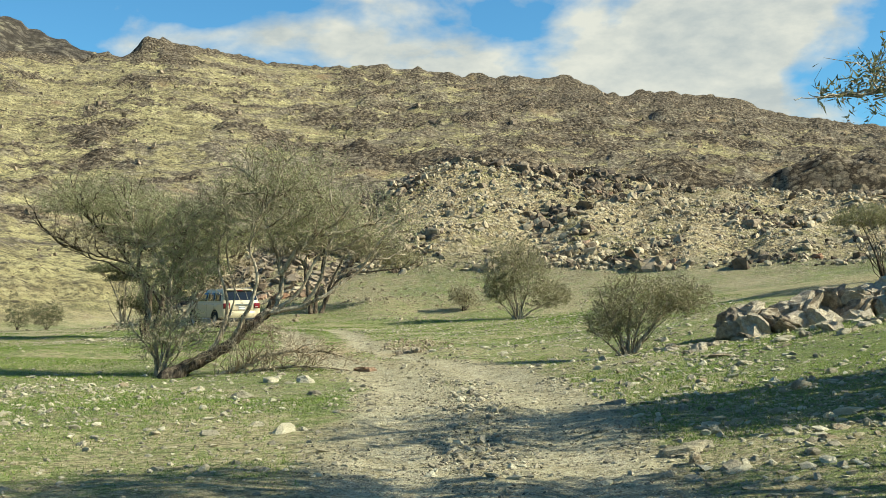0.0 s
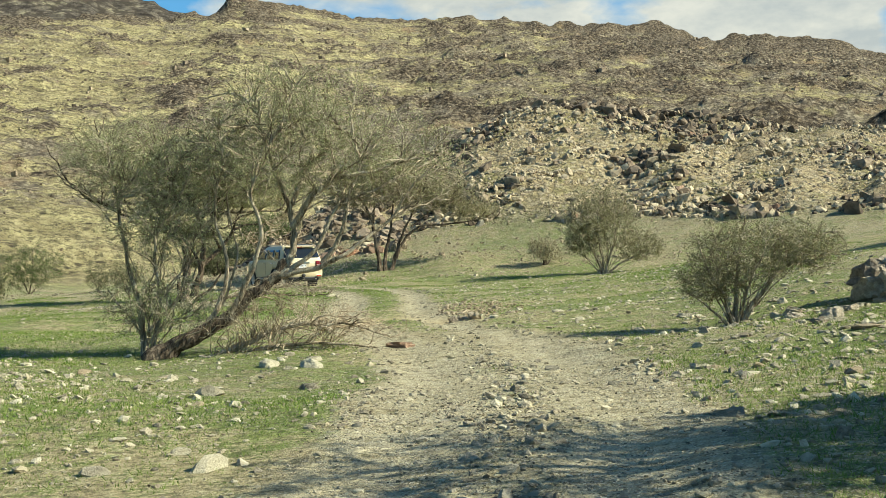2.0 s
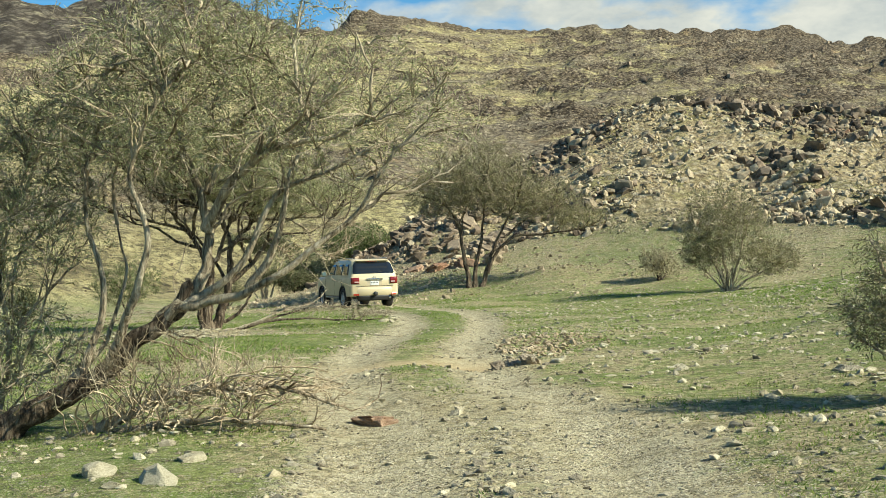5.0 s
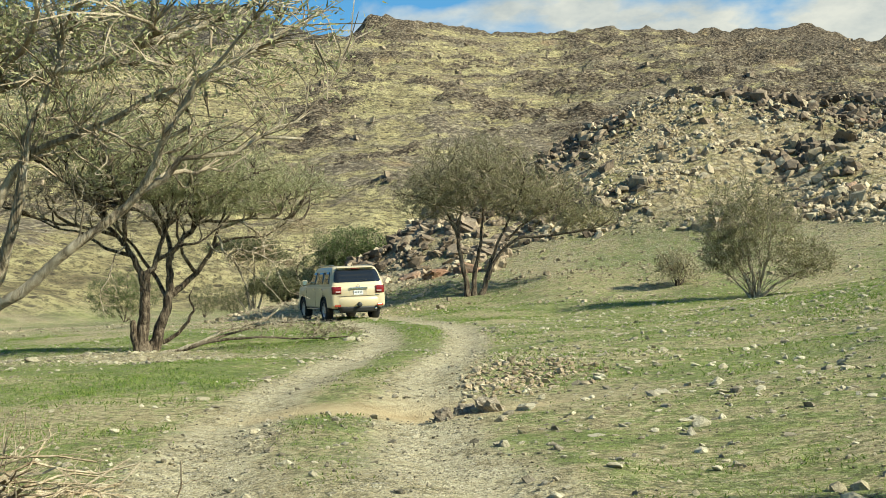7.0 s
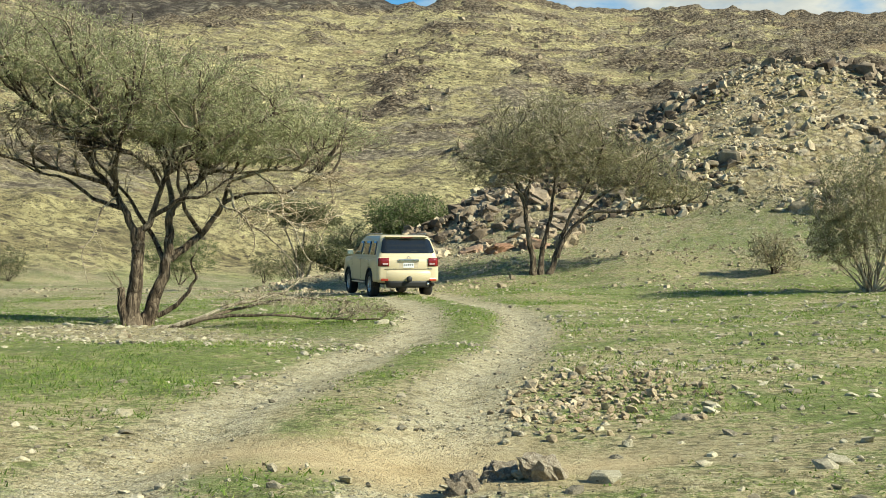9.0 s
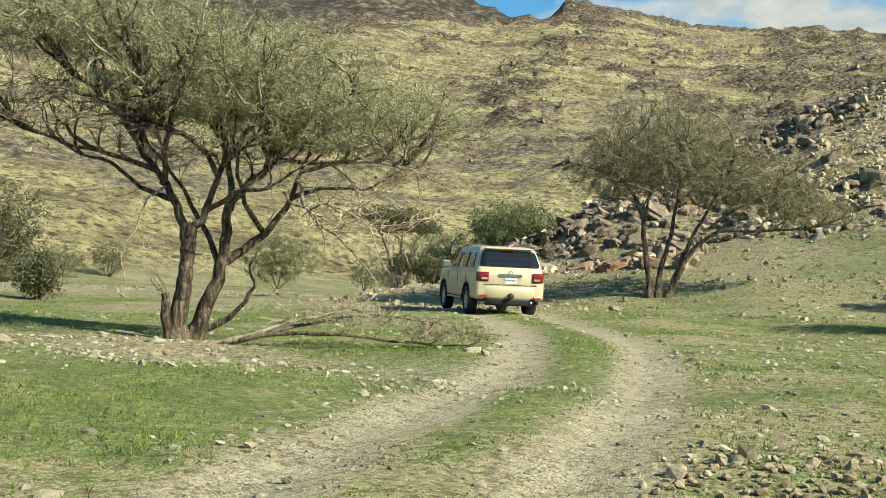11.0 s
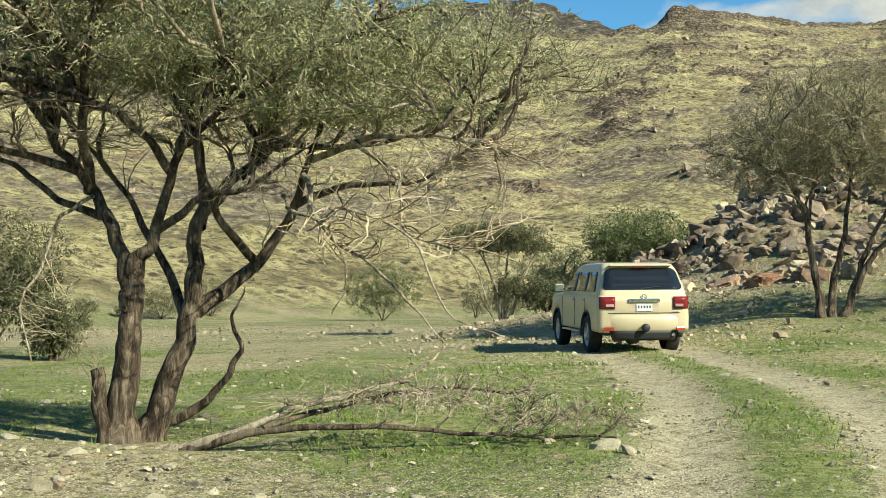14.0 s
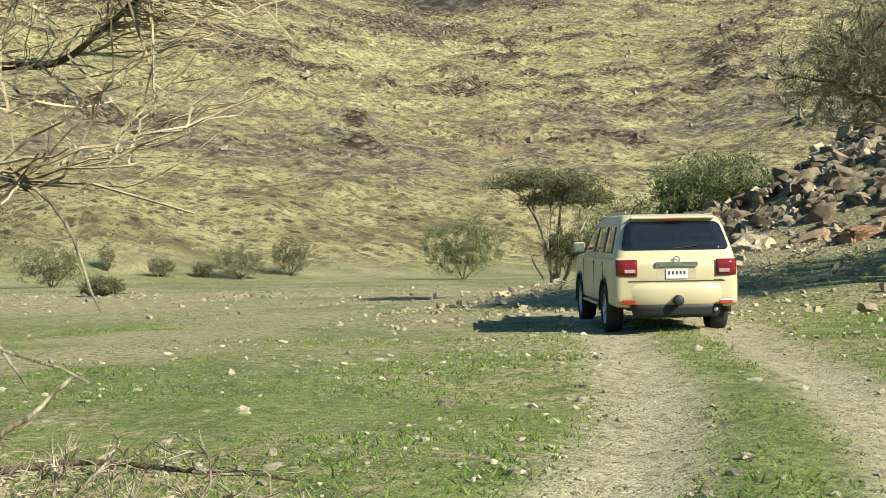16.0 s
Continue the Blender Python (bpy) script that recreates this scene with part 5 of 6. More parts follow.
def known_stones():
    stone(-9.75, 42.35, 0.124, PALES, 0, 0.3, 1.1, "white upright stone near the acacia trunk")
    stone(-1.62, 25.3, 0.23, SLABS, 1, 2.6, 0.55, "reddish-brown slab of stone beside the rut")
    stone(-3.1, 22.3, 0.221, PALES, 1, 0.1, 0.7, "broad pale stone before the dead branches")
    stone(-2.6, 22.9, 0.143, PALES, 2, 1.0, 0.9, "square pale stone before the dead branches")
    stone(-5.15, 23.6, 0.098, PALES, 3, 0.5, 0.9, "rounded pale stone under the leaning acacia")
    stone(-2.7, 14.4, 0.130, GREYS, 0, 0.4, 0.8, "grey stone in the grass")
    for k, (x, y, s) in enumerate(((-1.10, 30.85, 0.12), (-0.96, 31.3, 0.13), (-0.66, 31.25, 0.175), (-0.28, 31.1, 0.13), (-0.35, 33.1, 0.11))):
        stone(x, y, s, CLEFTS if k < 3 else PALES, k + 1, 0.8 * k, 0.85, "weathered grey boulder at the edge of the sandy hollow")
    for k, (x, y, s) in enumerate(((0.07, 34.6, 0.26), (0.75, 33.1, 0.1), (1.13, 31.7, 0.2), (-0.5, 36.8, 0.13), (-1.6, 37.3, 0.14), (1.5, 29.6, 0.26))):
        stone(x, y, s * 0.6, (BROWNS, GREYS, PALES)[k % 3], k, 1.1 * k, 0.9, "angular stone on the open grass")
    for k, (x, y, s) in enumerate(((2.35, 11.7, 0.3), (2.2, 10.9, 0.22), (2.7, 14.0, 0.22), (3.9, 12.6, 0.2), (3.6, 17.4, 0.26), (4.3, 15.0, 0.34), (4.6, 19.0, 0.3), (3.3, 21.6, 0.24), (5.2, 16.6, 0.24))):
        stone(x, y, s * 0.6, (PALES, BROWNS, GREYS)[k % 3], k + 2, 0.7 * k, 0.8, "angular stone on the grassy bank")
    for k, (x, y, s) in enumerate(((0.82, 20.7, 0.18), (0.0, 23.3, 0.17), (0.5, 17.2, 0.2), (-0.1, 20.2, 0.12), (1.4, 18.6, 0.14), (-5.45, 42.6, 0.16), (-8.2, 43.1, 0.12), (-8.9, 40.6, 0.12), (-7.2, 47.2, 0.12), (-10.6, 41.6, 0.14))):
        stone(x, y, s * 0.65, (GREYS, PALES)[k % 2], k, 1.3 * k, 0.7, "broken stone beside the cart track")
    # the outcrop on the bank: big fissured blocks leaning on one another
    rng = np.random.default_rng(63)
    for k in range(30):
        u = k / 29.0
        back = k % 2
        x, y = 5.75 + 4.6 * u + rng.normal(0, 0.12), 24.55 + 1.2 * u + 0.55 * back + rng.normal(0, 0.12)
        s = rng.uniform(0.30, 0.46) * (1.15 if k < 3 else 1.0)
        ob = stone(x, y, s, CLEFTS, k, rng.uniform(0, 6.28), rng.uniform(0.75, 1.1), "pale brown fissured boulder of the bank outcrop", "boulder", "outcrop boulders", 0.1)
        ob.rotation_euler = (rng.normal(0, 0.25), rng.normal(0, 0.25), rng.uniform(0, 6.28))
        ob.location.z += (0.0, 0.20 + 0.25 * u)[back]
    for k in range(60):
        x, y = rng.uniform(4.2, 9.8), rng.uniform(20.8, 24.4)
        stone(x, y, rng.uniform(0.09, 0.24), (CLEFTS, PALES, BROWNS)[k % 3], k, rng.uniform(0, 6.28), rng.uniform(0.5, 0.9), "broken block below the bank outcrop", "boulder", "outcrop boulders", 0.25)
    # the low cliff at the end of the knoll: rusty slabs at its foot, dark blocks above
    for k in range(40):
        u = rng.random() ** 0.8
        tier = k % 3
        x = (-15.9, -14.8, -12.4)[tier] + (9.5, 8.4, 6.0)[tier] * u
        y = float(np.interp(x, TOE_X, TOE_Y)) - 0.8 + (0.0, 1.2, 3.0)[tier] + rng.normal(0, 0.35)
        s = rng.uniform(0.30, 0.62) * (0.75 + 0.35 * u)
        kind, lab = ((SLABS, "rusty weathered slab at the foot of the knoll"), (CRAGS, "fissured brown block at the foot of the knoll"), (CRAGS, "dark craggy block above the rusty slabs"))[tier]
        ob = stone(x, y, s, kind, k, rng.uniform(0, 6.28), rng.uniform(0.6, 0.95), lab, "boulder", "cliff boulders", (0.25, 0.45, 0.6)[tier])
        ob.rotation_euler = (rng.normal(0, 0.2), rng.normal(0, 0.2), rng.uniform(0, 6.28))
    for k in range(9):
        x = -12.0 + 5.0 * rng.random()
        y = float(np.interp(x, TOE_X, TOE_Y)) + rng.uniform(2.6, 6.5)
        ob = stone(x, y, rng.uniform(0.45, 0.85), CRAGS, k, rng.uniform(0, 6.28), rng.uniform(0.7, 1.1), "dark craggy block above the rusty slabs", "boulder", "cliff boulders", 0.45)
        ob.rotation_euler = (rng.normal(0, 0.25), rng.normal(0, 0.25), rng.uniform(0, 6.28))
    # two dark blocks below the knoll
    stone(-3.3, 78.3, 0.55, DARKS, 1, 0.3, 1.3, "dark upright block of rock below the knoll", "boulder", "", 0.15)
    stone(-5.0, 77.6, 0.5, DARKS, 2, 1.3, 1.0, "dark block of rock below the knoll", "boulder", "", 0.15)


known_stones()


HEAP = (-0.85, 35.6)


def strew():
    """Single stones over the near ground, then rubble and gravel past counting."""
    rng = np.random.default_rng(77)
    for k in range(300):
        zone = (0, 1, 2, 3, 4, 1, 1, 5, 5)[k % 9]
        if zone == 0:
            x, y = rng.uniform(-9, -1.5), rng.uniform(12, 25)
        elif zone == 1:
            x, y = rng.uniform(2.2, 7.5), 10 + 18 * rng.random()
        elif zone == 5:
            x, y = rng.uniform(2.0, 5.6), rng.uniform(9.5, 16.5)
        elif zone == 2:
            x, y = rng.uniform(-1, 6), rng.uniform(28, 56)
        elif zone == 3:
            x, y = rng.uniform(-14, -8), rng.uniform(40.5, 43.5)
        else:
            x, y = rng.uniform(-16, -6), rng.uniform(44, 62)
        rut, crown, road = track_mask(np.array(x), np.array(y))
        if road > 0.5:
            continue
        s = float(np.clip((0.11 if zone == 1 else 0.085) * math.exp(rng.normal(0, 0.45)), 0.05, 0.26))
        kind, lab = ((PALES, "pale angular stone lying in the grass"), (GREYS, "grey broken stone lying in the grass"), (PALES, "pale angular stone lying in the grass"), (BROWNS, "tan stone lying in the grass"))[k % 4]
        stone(x, y, s, kind, k, rng.uniform(0, 6.28), rng.uniform(0.45, 0.85), lab, sink=0.32)
    # rubble
    n = 340000
    x, y = rng.uniform(-17, 10, n), 7 + 58 * rng.random(n) ** 1.2
    rut, crown, road = track_mask(x, y)
    c = np.interp(y, TRACK_Y, TRACK_X)
    off = np.abs(x - c)
    bank = np.exp(-(((x - 4.5) / 2.6) ** 2)) * step(34, 22, y)
    left = np.exp(-(((x + 5.5) / 3.5) ** 2 + ((y - 18) / 5.5) ** 2))
    lee = np.exp(-(((x + 9.8) / 4.2) ** 2 + ((y - 42.3) / 1.5) ** 2))
    heap = np.exp(-(((x - 0.3) / 2.0) ** 2 + ((y - 35.5) / 3) ** 2))
    edge = np.exp(-(((off - 1.55) / 0.5) ** 2)) + 3.2 * np.exp(-((off / 0.5) ** 2)) * step(30, 22, y)
    pit = np.exp(-(((x + 1.7) / 2.0) ** 2 + ((y - 32.0) / 1.0) ** 2))
    clump = step(0.42, 0.68, fbm(x * 0.5, y * 0.5, 81, 4))
    want = 0.08 + 0.75 * np.exp(-(((x + 1.6) / 2.4) ** 2 + ((y - 28.8) / 2.0) ** 2)) * (0.3 + clump) + 0.2 * step(30, 38, y) * step(-6, -2, x) + 0.6 * bank + 1.3 * left * (0.4 + clump) + 1.5 * lee + 0.9 * heap * (0.2 + clump) + 0.5 * edge * (0.35 + clump) + 0.22 * clump + 0.75 * road * (0.3 + clump) * (1 - 0.85 * rut) - 0.1 * rut - pit - 0.3 * np.exp(-(((x + 7) / 3.0) ** 2 + ((y - 37) / 3.5) ** 2))
    keep = rng.random(n) < want * 0.27
    x, y = x[keep], y[keep]
    rut, crown, road = track_mask(x, y)
    size = (1 - 0.3 * road + 0.35 * crown * step(30, 24, y)) * np.clip(0.024 * np.exp(rng.normal(0, 0.65, len(x))) * (1 + 0.35 * np.exp(-(((x - 4.5) / 2.6) ** 2))), 0.014, 0.11)
    # a heap of broken stone thrown up beside the track
    hx, hy = rng.normal(HEAP[0], 0.5, 520), rng.normal(HEAP[1], 0.85, 520)
    scatter_rocks("brown_rubble", on_land(hx, hy), np.clip(0.034 * np.exp(rng.normal(0, 0.5, 520)), 0.02, 0.11), ROCK_TAN, "heap of broken brown stone beside the track", "rubble", 35, flat=0.75, sink=0.4)
    p = on_land(x, y)
    a = rng.random(len(x)) < 0.62 - 0.35 * np.exp(-((np.abs(x - np.interp(y, TRACK_Y, TRACK_X)) / 1.9) ** 2))
    fine = size < 0.03
    scatter_rocks("pale_gravel", p[a & fine], size[a & fine], STONE_PALE, "pale gravel on the track and between the grass", "gravel", 33, BLOCK, 0.7, 0.5)
    scatter_rocks("grey_gravel", p[~a & fine], size[~a & fine], STONE_GREY, "grey-brown gravel on the track and between the grass", "gravel", 34, BLOCK, 0.7, 0.5)
    a, p, size = a[~fine], p[~fine], size[~fine]
    scatter_rocks("pale_rubble", p[a], size[a], STONE_PALE, "pale rubble scattered through grass and beside the track", "rubble", 31, flat=0.6, sink=0.85)
    scatter_rocks("grey_rubble", p[~a], size[~a], STONE_GREY, "grey-brown rubble scattered through grass and beside the track", "rubble", 32, flat=0.6, sink=0.85)
    # cobbles of the dry wash beyond the bend
    n = 28000
    x, y = rng.uniform(-75, -12, n), rng.uniform(56, 118, n)
    s = -0.45 * (x + 8) + 0.89 * (y - 55)
    bed = np.exp(-(((s - 36 - 8 * (fbm(x / 14.0, y / 14.0, 83, 3) - 0.5)) / 10.0) ** 2)) * step(-15, -20, x)
    keep = rng.random(n) < (0.10 * step(-16, -22, x) + bed) * 0.5
    scatter_rocks("wash_cobbles", on_land(x[keep], y[keep]), np.clip(0.06 * np.exp(rng.normal(0, 0.5, keep.sum())), 0.035, 0.24), STONE_PALE, "pale cobbles of the dry wash", "cobbles", 36, BLOCK, 0.6, 0.6)


strew()


def grass():
    rng = np.random.default_rng(91)
    n = 700000
    y = 6 + 62 * rng.random(n) ** 1.35
    low = np.interp(y, (6, 30, 45, 52, 70), (-5, -13, -16, -20, -27))
    x = low + (np.interp(y, (6, 30, 70), (5, 10, 12)) - low) * rng.random(n)
    z, mk = land(x, y, True)
    clump = fbm(x * 0.9, y * 0.9, 95, 4)
    want = step(0.12, 0.75, mk["lush"] + 0.55 * (clump - 0.42))
    keep = np.flatnonzero(rng.random(n) < want * 0.8)[:125000]
    x, y, z = x[keep], y[keep], z[keep]
    per = 3
    m = len(x) * per
    base = np.repeat(np.stack([x, y, z], -1), per, 0) + np.concatenate([rng.normal(0, 0.045, (m, 2)), np.full((m, 1), -0.01)], 1)
    a = rng.uniform(0, 2 * np.pi, m)
    side = np.stack([np.cos(a), np.sin(a), np.zeros(m)], -1) * rng.uniform(0.0035, 0.008, (m, 1)) * np.interp(base[:, 1:2], (10, 60), (0.8, 2.0))
    h = np.repeat(0.018 + 0.06 * rng.random(len(x)) ** 1.5 * step(0.35, 0.7, fbm(x * 0.4, y * 0.4, 97, 3)), per)
    tip = base + np.stack([rng.normal(0, 0.7, m) * h, rng.normal(0, 0.7, m) * h, h * rng.uniform(0.7, 1.2, m)], -1)
    v = np.stack([base - side, base + side, tip], 1).reshape(-1, 3)
    tagged(new("grass", mesh_of("grass", v, np.arange(m * 3).reshape(m, 3), BLADE)), "short green spring grass among the stones", "grass", kind="stuff")


grass()
# ---- the car on the track ----
def paint_material():
    m = Mat("beige_paint")
    dust = m.ramp(m.noise(2.2, 6, 0.6), (0.35, 0.0), (0.7, 0.45))
    col = m.mix(dust, (0.49, 0.41, 0.26), (0.43, 0.36, 0.23))
    m.b.inputs["Coat Weight"].default_value = 0.35
    m.b.inputs["Coat Roughness"].default_value = 0.12
    return m.done(col, 0.42, 0.0, 0.4)


def plain(name, colour, rough=0.5, metal=0.0, spec=0.4, grain=0.12):
    m = Mat(name)
    dark = tuple(c * (1 - grain * 2) for c in colour)
    return m.done(m.mix(m.ramp(m.noise(9, 4), (0.35, 0.0), (0.7, 1.0)), colour, dark), rough, metal, spec)


PAINT = paint_material()
TINTED = plain("tinted_glass", (0.012, 0.014, 0.016), 0.06, 0.0, 0.7)
BLACK = plain("black_plastic", (0.02, 0.02, 0.02), 0.6)
RUBBER = plain("tyre_rubber", (0.028, 0.026, 0.024), 0.85)
CHROME = plain("chrome", (0.72, 0.72, 0.72), 0.14, 1.0, 0.5, 0.03)
ALLOY = plain("alloy", (0.42, 0.42, 0.43), 0.3, 0.9)
LAMP_RED = plain("red_lens", (0.17, 0.012, 0.014), 0.12, 0.0, 0.6)
LAMP_ORANGE = plain("orange_reflector", (0.36, 0.05, 0.025), 0.2, 0.0, 0.6)
LAMP_CLEAR = plain("clear_lens", (0.42, 0.28, 0.27), 0.1, 0.0, 0.6)
PLATE = plain("plate", (0.62, 0.62, 0.6), 0.45)
GLYPH = plain("plate_marks", (0.05, 0.05, 0.06), 0.5)


def joined(bm, material, smooth=True):
    me = bpy.data.meshes.new("part")
    bm.normal_update()
    bm.to_mesh(me)
    bm.free()
    me.materials.append(material)
    me.polygons.foreach_set("use_smooth", np.full(len(me.polygons), smooth))
    return me


def box(size, at, material, bevel=0.015, turn=(0, 0, 0), seg=2):
    bm = bmesh.new()
    bmesh.ops.create_cube(bm, size=1, matrix=Matrix.Diagonal((*size, 1)))
    if bevel:
        bmesh.ops.bevel(bm, geom=bm.edges[:], offset=min(bevel, min(size) * 0.45), segments=seg, profile=0.5, affect="EDGES")
    bmesh.ops.transform(bm, matrix=pose(*at, *turn), verts=bm.verts)
    return joined(bm, material, False)


def sheet(rows, material, thick=0.0, smooth=True):
    """A curved skin from rows of points; closed to a slab where it has a thickness."""
    p = np.array(rows, float)
    n, k = p.shape[:2]
    bm = bmesh.new()
    vs = [[bm.verts.new(p[i, j]) for j in range(k)] for i in range(n)]
    faces = [bm.faces.new((vs[i][j], vs[i][j + 1], vs[i + 1][j + 1], vs[i + 1][j])) for i in range(n - 1) for j in range(k - 1)]
    bmesh.ops.recalc_face_normals(bm, faces=bm.faces)
    if thick:
        bmesh.ops.solidify(bm, geom=bm.faces[:], thickness=thick)
    return joined(bm, material, smooth)


AXLES, WHEEL_R, ARCH_R = (-1.46, 1.60), 0.405, 0.49


def lower_shell():
    ys = np.unique(np.concatenate([np.linspace(-2.56, -2.40, 6), np.linspace(-2.4, 2.3, 95), np.linspace(2.3, 2.55, 8)]))
    rows = []
    for y in ys:
        tail, nose = np.clip((y + 2.56) / 0.16, 0, 1), np.clip((2.55 - y) / 0.45, 0, 1)
        w = 0.985 - 0.13 * (1 - math.sqrt(max(0, 1 - (1 - tail) ** 2))) - 0.22 * (1 - math.sqrt(max(0, 1 - (1 - nose) ** 2)))
        b = 0.46 + 0.06 * (1 - tail) + 0.04 * (1 - nose)
        for a in AXLES:
            if abs(y - a) < ARCH_R:
                b = max(b, WHEEL_R + math.sqrt(ARCH_R**2 - (y - a) ** 2))
        h = 1.26 if y < 1.05 else 1.26 - 0.05 * ((y - 1.05) / 1.5) ** 1.5 - 0.14 * (1 - nose) ** 2
        h = h - 0.10 * (1 - tail) ** 2
        half = [(0, b), (0.80 * w, b), (0.985 * w, b + 0.02), (w, b + 0.06), (w, b + 0.12), (1.005 * w, b + (h - b) * 0.4), (1.0 * w, b + (h - b) * 0.62), (0.99 * w, h - 0.13), (0.975 * w, h - 0.07), (0.95 * w, h - 0.02), (0.90 * w, h), (0.5 * w, h + 0.012), (0, h + 0.016)]
        ring = [(x, y, z) for x, z in half] + [(-x, y, z) for x, z in half[::-1]]
        rows.append(ring)
    p = np.array(rows)
    bm = bmesh.new()
    vs = [[bm.verts.new(q) for q in row] for row in p]
    for i in range(len(vs) - 1):
        for j in range(len(vs[0]) - 1):
            try:
                bm.faces.new((vs[i][j], vs[i][j + 1], vs[i + 1][j + 1], vs[i + 1][j]))
            except ValueError:
                pass
    bm.faces.new(vs[0])
    bm.faces.new(vs[-1][::-1])
    bmesh.ops.remove_doubles(bm, verts=bm.verts, dist=0.0005)
    bmesh.ops.recalc_face_normals(bm, faces=bm.faces)
    return joined(bm, PAINT)


CAB_Z = (1.22, 1.30, 1.42, 1.58, 1.72, 1.82, 1.88, 1.915, 1.93)
CAB_R = (-2.50, -2.48, -2.43, -2.34, -2.27, -2.20, -2.12, -1.98, -1.75)
CAB_F = (1.28, 1.14, 0.86, 0.58, 0.37, 0.20, 0.05, -0.20, -0.5)
CAB_W = (0.955, 0.945, 0.915, 0.875, 0.84, 0.80, 0.765, 0.70, 0.55)


def cab_at(z):
    return (float(np.interp(z, CAB_Z, CAB_R)), float(np.interp(z, CAB_Z, CAB_F)), float(np.interp(z, CAB_Z, CAB_W)))


def cabin():
    rows = []
    for z in CAB_Z:
        r, f, w = cab_at(z)
        c = 0.16
        ring = []
        for cx, cy, a0 in ((w - c, r + c, -90), (w - c, f - c, 0), (-w + c, f - c, 90), (-w + c, r + c, 180)):
            for k in range(7):
                a = radians(a0 + 15 * k)
                ring.append((cx + c * math.cos(a), cy + c * math.sin(a), z))
        rows.append(ring + ring[:1])
    p = np.array(rows)
    bm = bmesh.new()
    vs = [[bm.verts.new(q) for q in row[:-1]] for row in p]
    n = len(vs[0])
    for i in range(len(vs) - 1):
        for j in range(n):
            bm.faces.new((vs[i][j], vs[i][(j + 1) % n], vs[i + 1][(j + 1) % n], vs[i + 1][j]))
    bm.faces.new(vs[-1])
    bmesh.ops.recalc_face_normals(bm, faces=bm.faces)
    return joined(bm, PAINT)


def side_pane(side, a0, a1, b0, b1, z0=1.31, z1=1.73):
    """A side window: from y a0..a1 at the sill to b0..b1 at its top."""
    rows = []
    for z in np.linspace(z0, z1, 5):
        u = (z - z0) / (z1 - z0)
        w = cab_at(z)[2] + 0.006
        ya, yb = a0 + (b0 - a0) * u, a1 + (b1 - a1) * u
        rows.append([(side * w, ya + (yb - ya) * v, z) for v in np.linspace(0, 1, 5)])
    return sheet(rows, TINTED, 0.004)


def rear_pane():
    rows = []
    for z in (1.355, 1.365, 1.385, 1.42, 1.50, 1.60, 1.70, 1.76, 1.79, 1.805):
        r, f, w = cab_at(z)
        half = w - 0.075 - 0.07 * max(0, (abs(z - 1.58) - 0.155) / 0.07) ** 2.5
        rows.append([(half * v, r - 0.007 + 0.0 * v, z) for v in np.linspace(-1, 1, 9)])
    return sheet(rows, TINTED, 0.004)


def wind_pane():
    rows = []
    for z in np.linspace(1.31, 1.78, 6):
        r, f, w = cab_at(z)
        rows.append([((w - 0.14) * v, f + 0.006, z) for v in np.linspace(-1, 1, 9)])
    return sheet(rows, TINTED, 0.004)


def lathe(profile, axis_x, material, steps=32):
    """A body turned about the x axis: profile of (x, radius)."""
    rows = [[(x, r * math.cos(a), r * math.sin(a)) for x, r in profile] for a in np.linspace(0, 2 * np.pi, steps + 1)]
    bm = bmesh.new()
    vs = [[bm.verts.new(q) for q in row] for row in rows]
    for i in range(steps):
        for j in range(len(profile) - 1):
            bm.faces.new((vs[i][j], vs[i][j + 1], vs[i + 1][j + 1], vs[i + 1][j]))
    bmesh.ops.remove_doubles(bm, verts=bm.verts, dist=0.0005)
    bmesh.ops.recalc_face_normals(bm, faces=bm.faces)
    return joined(bm, material)


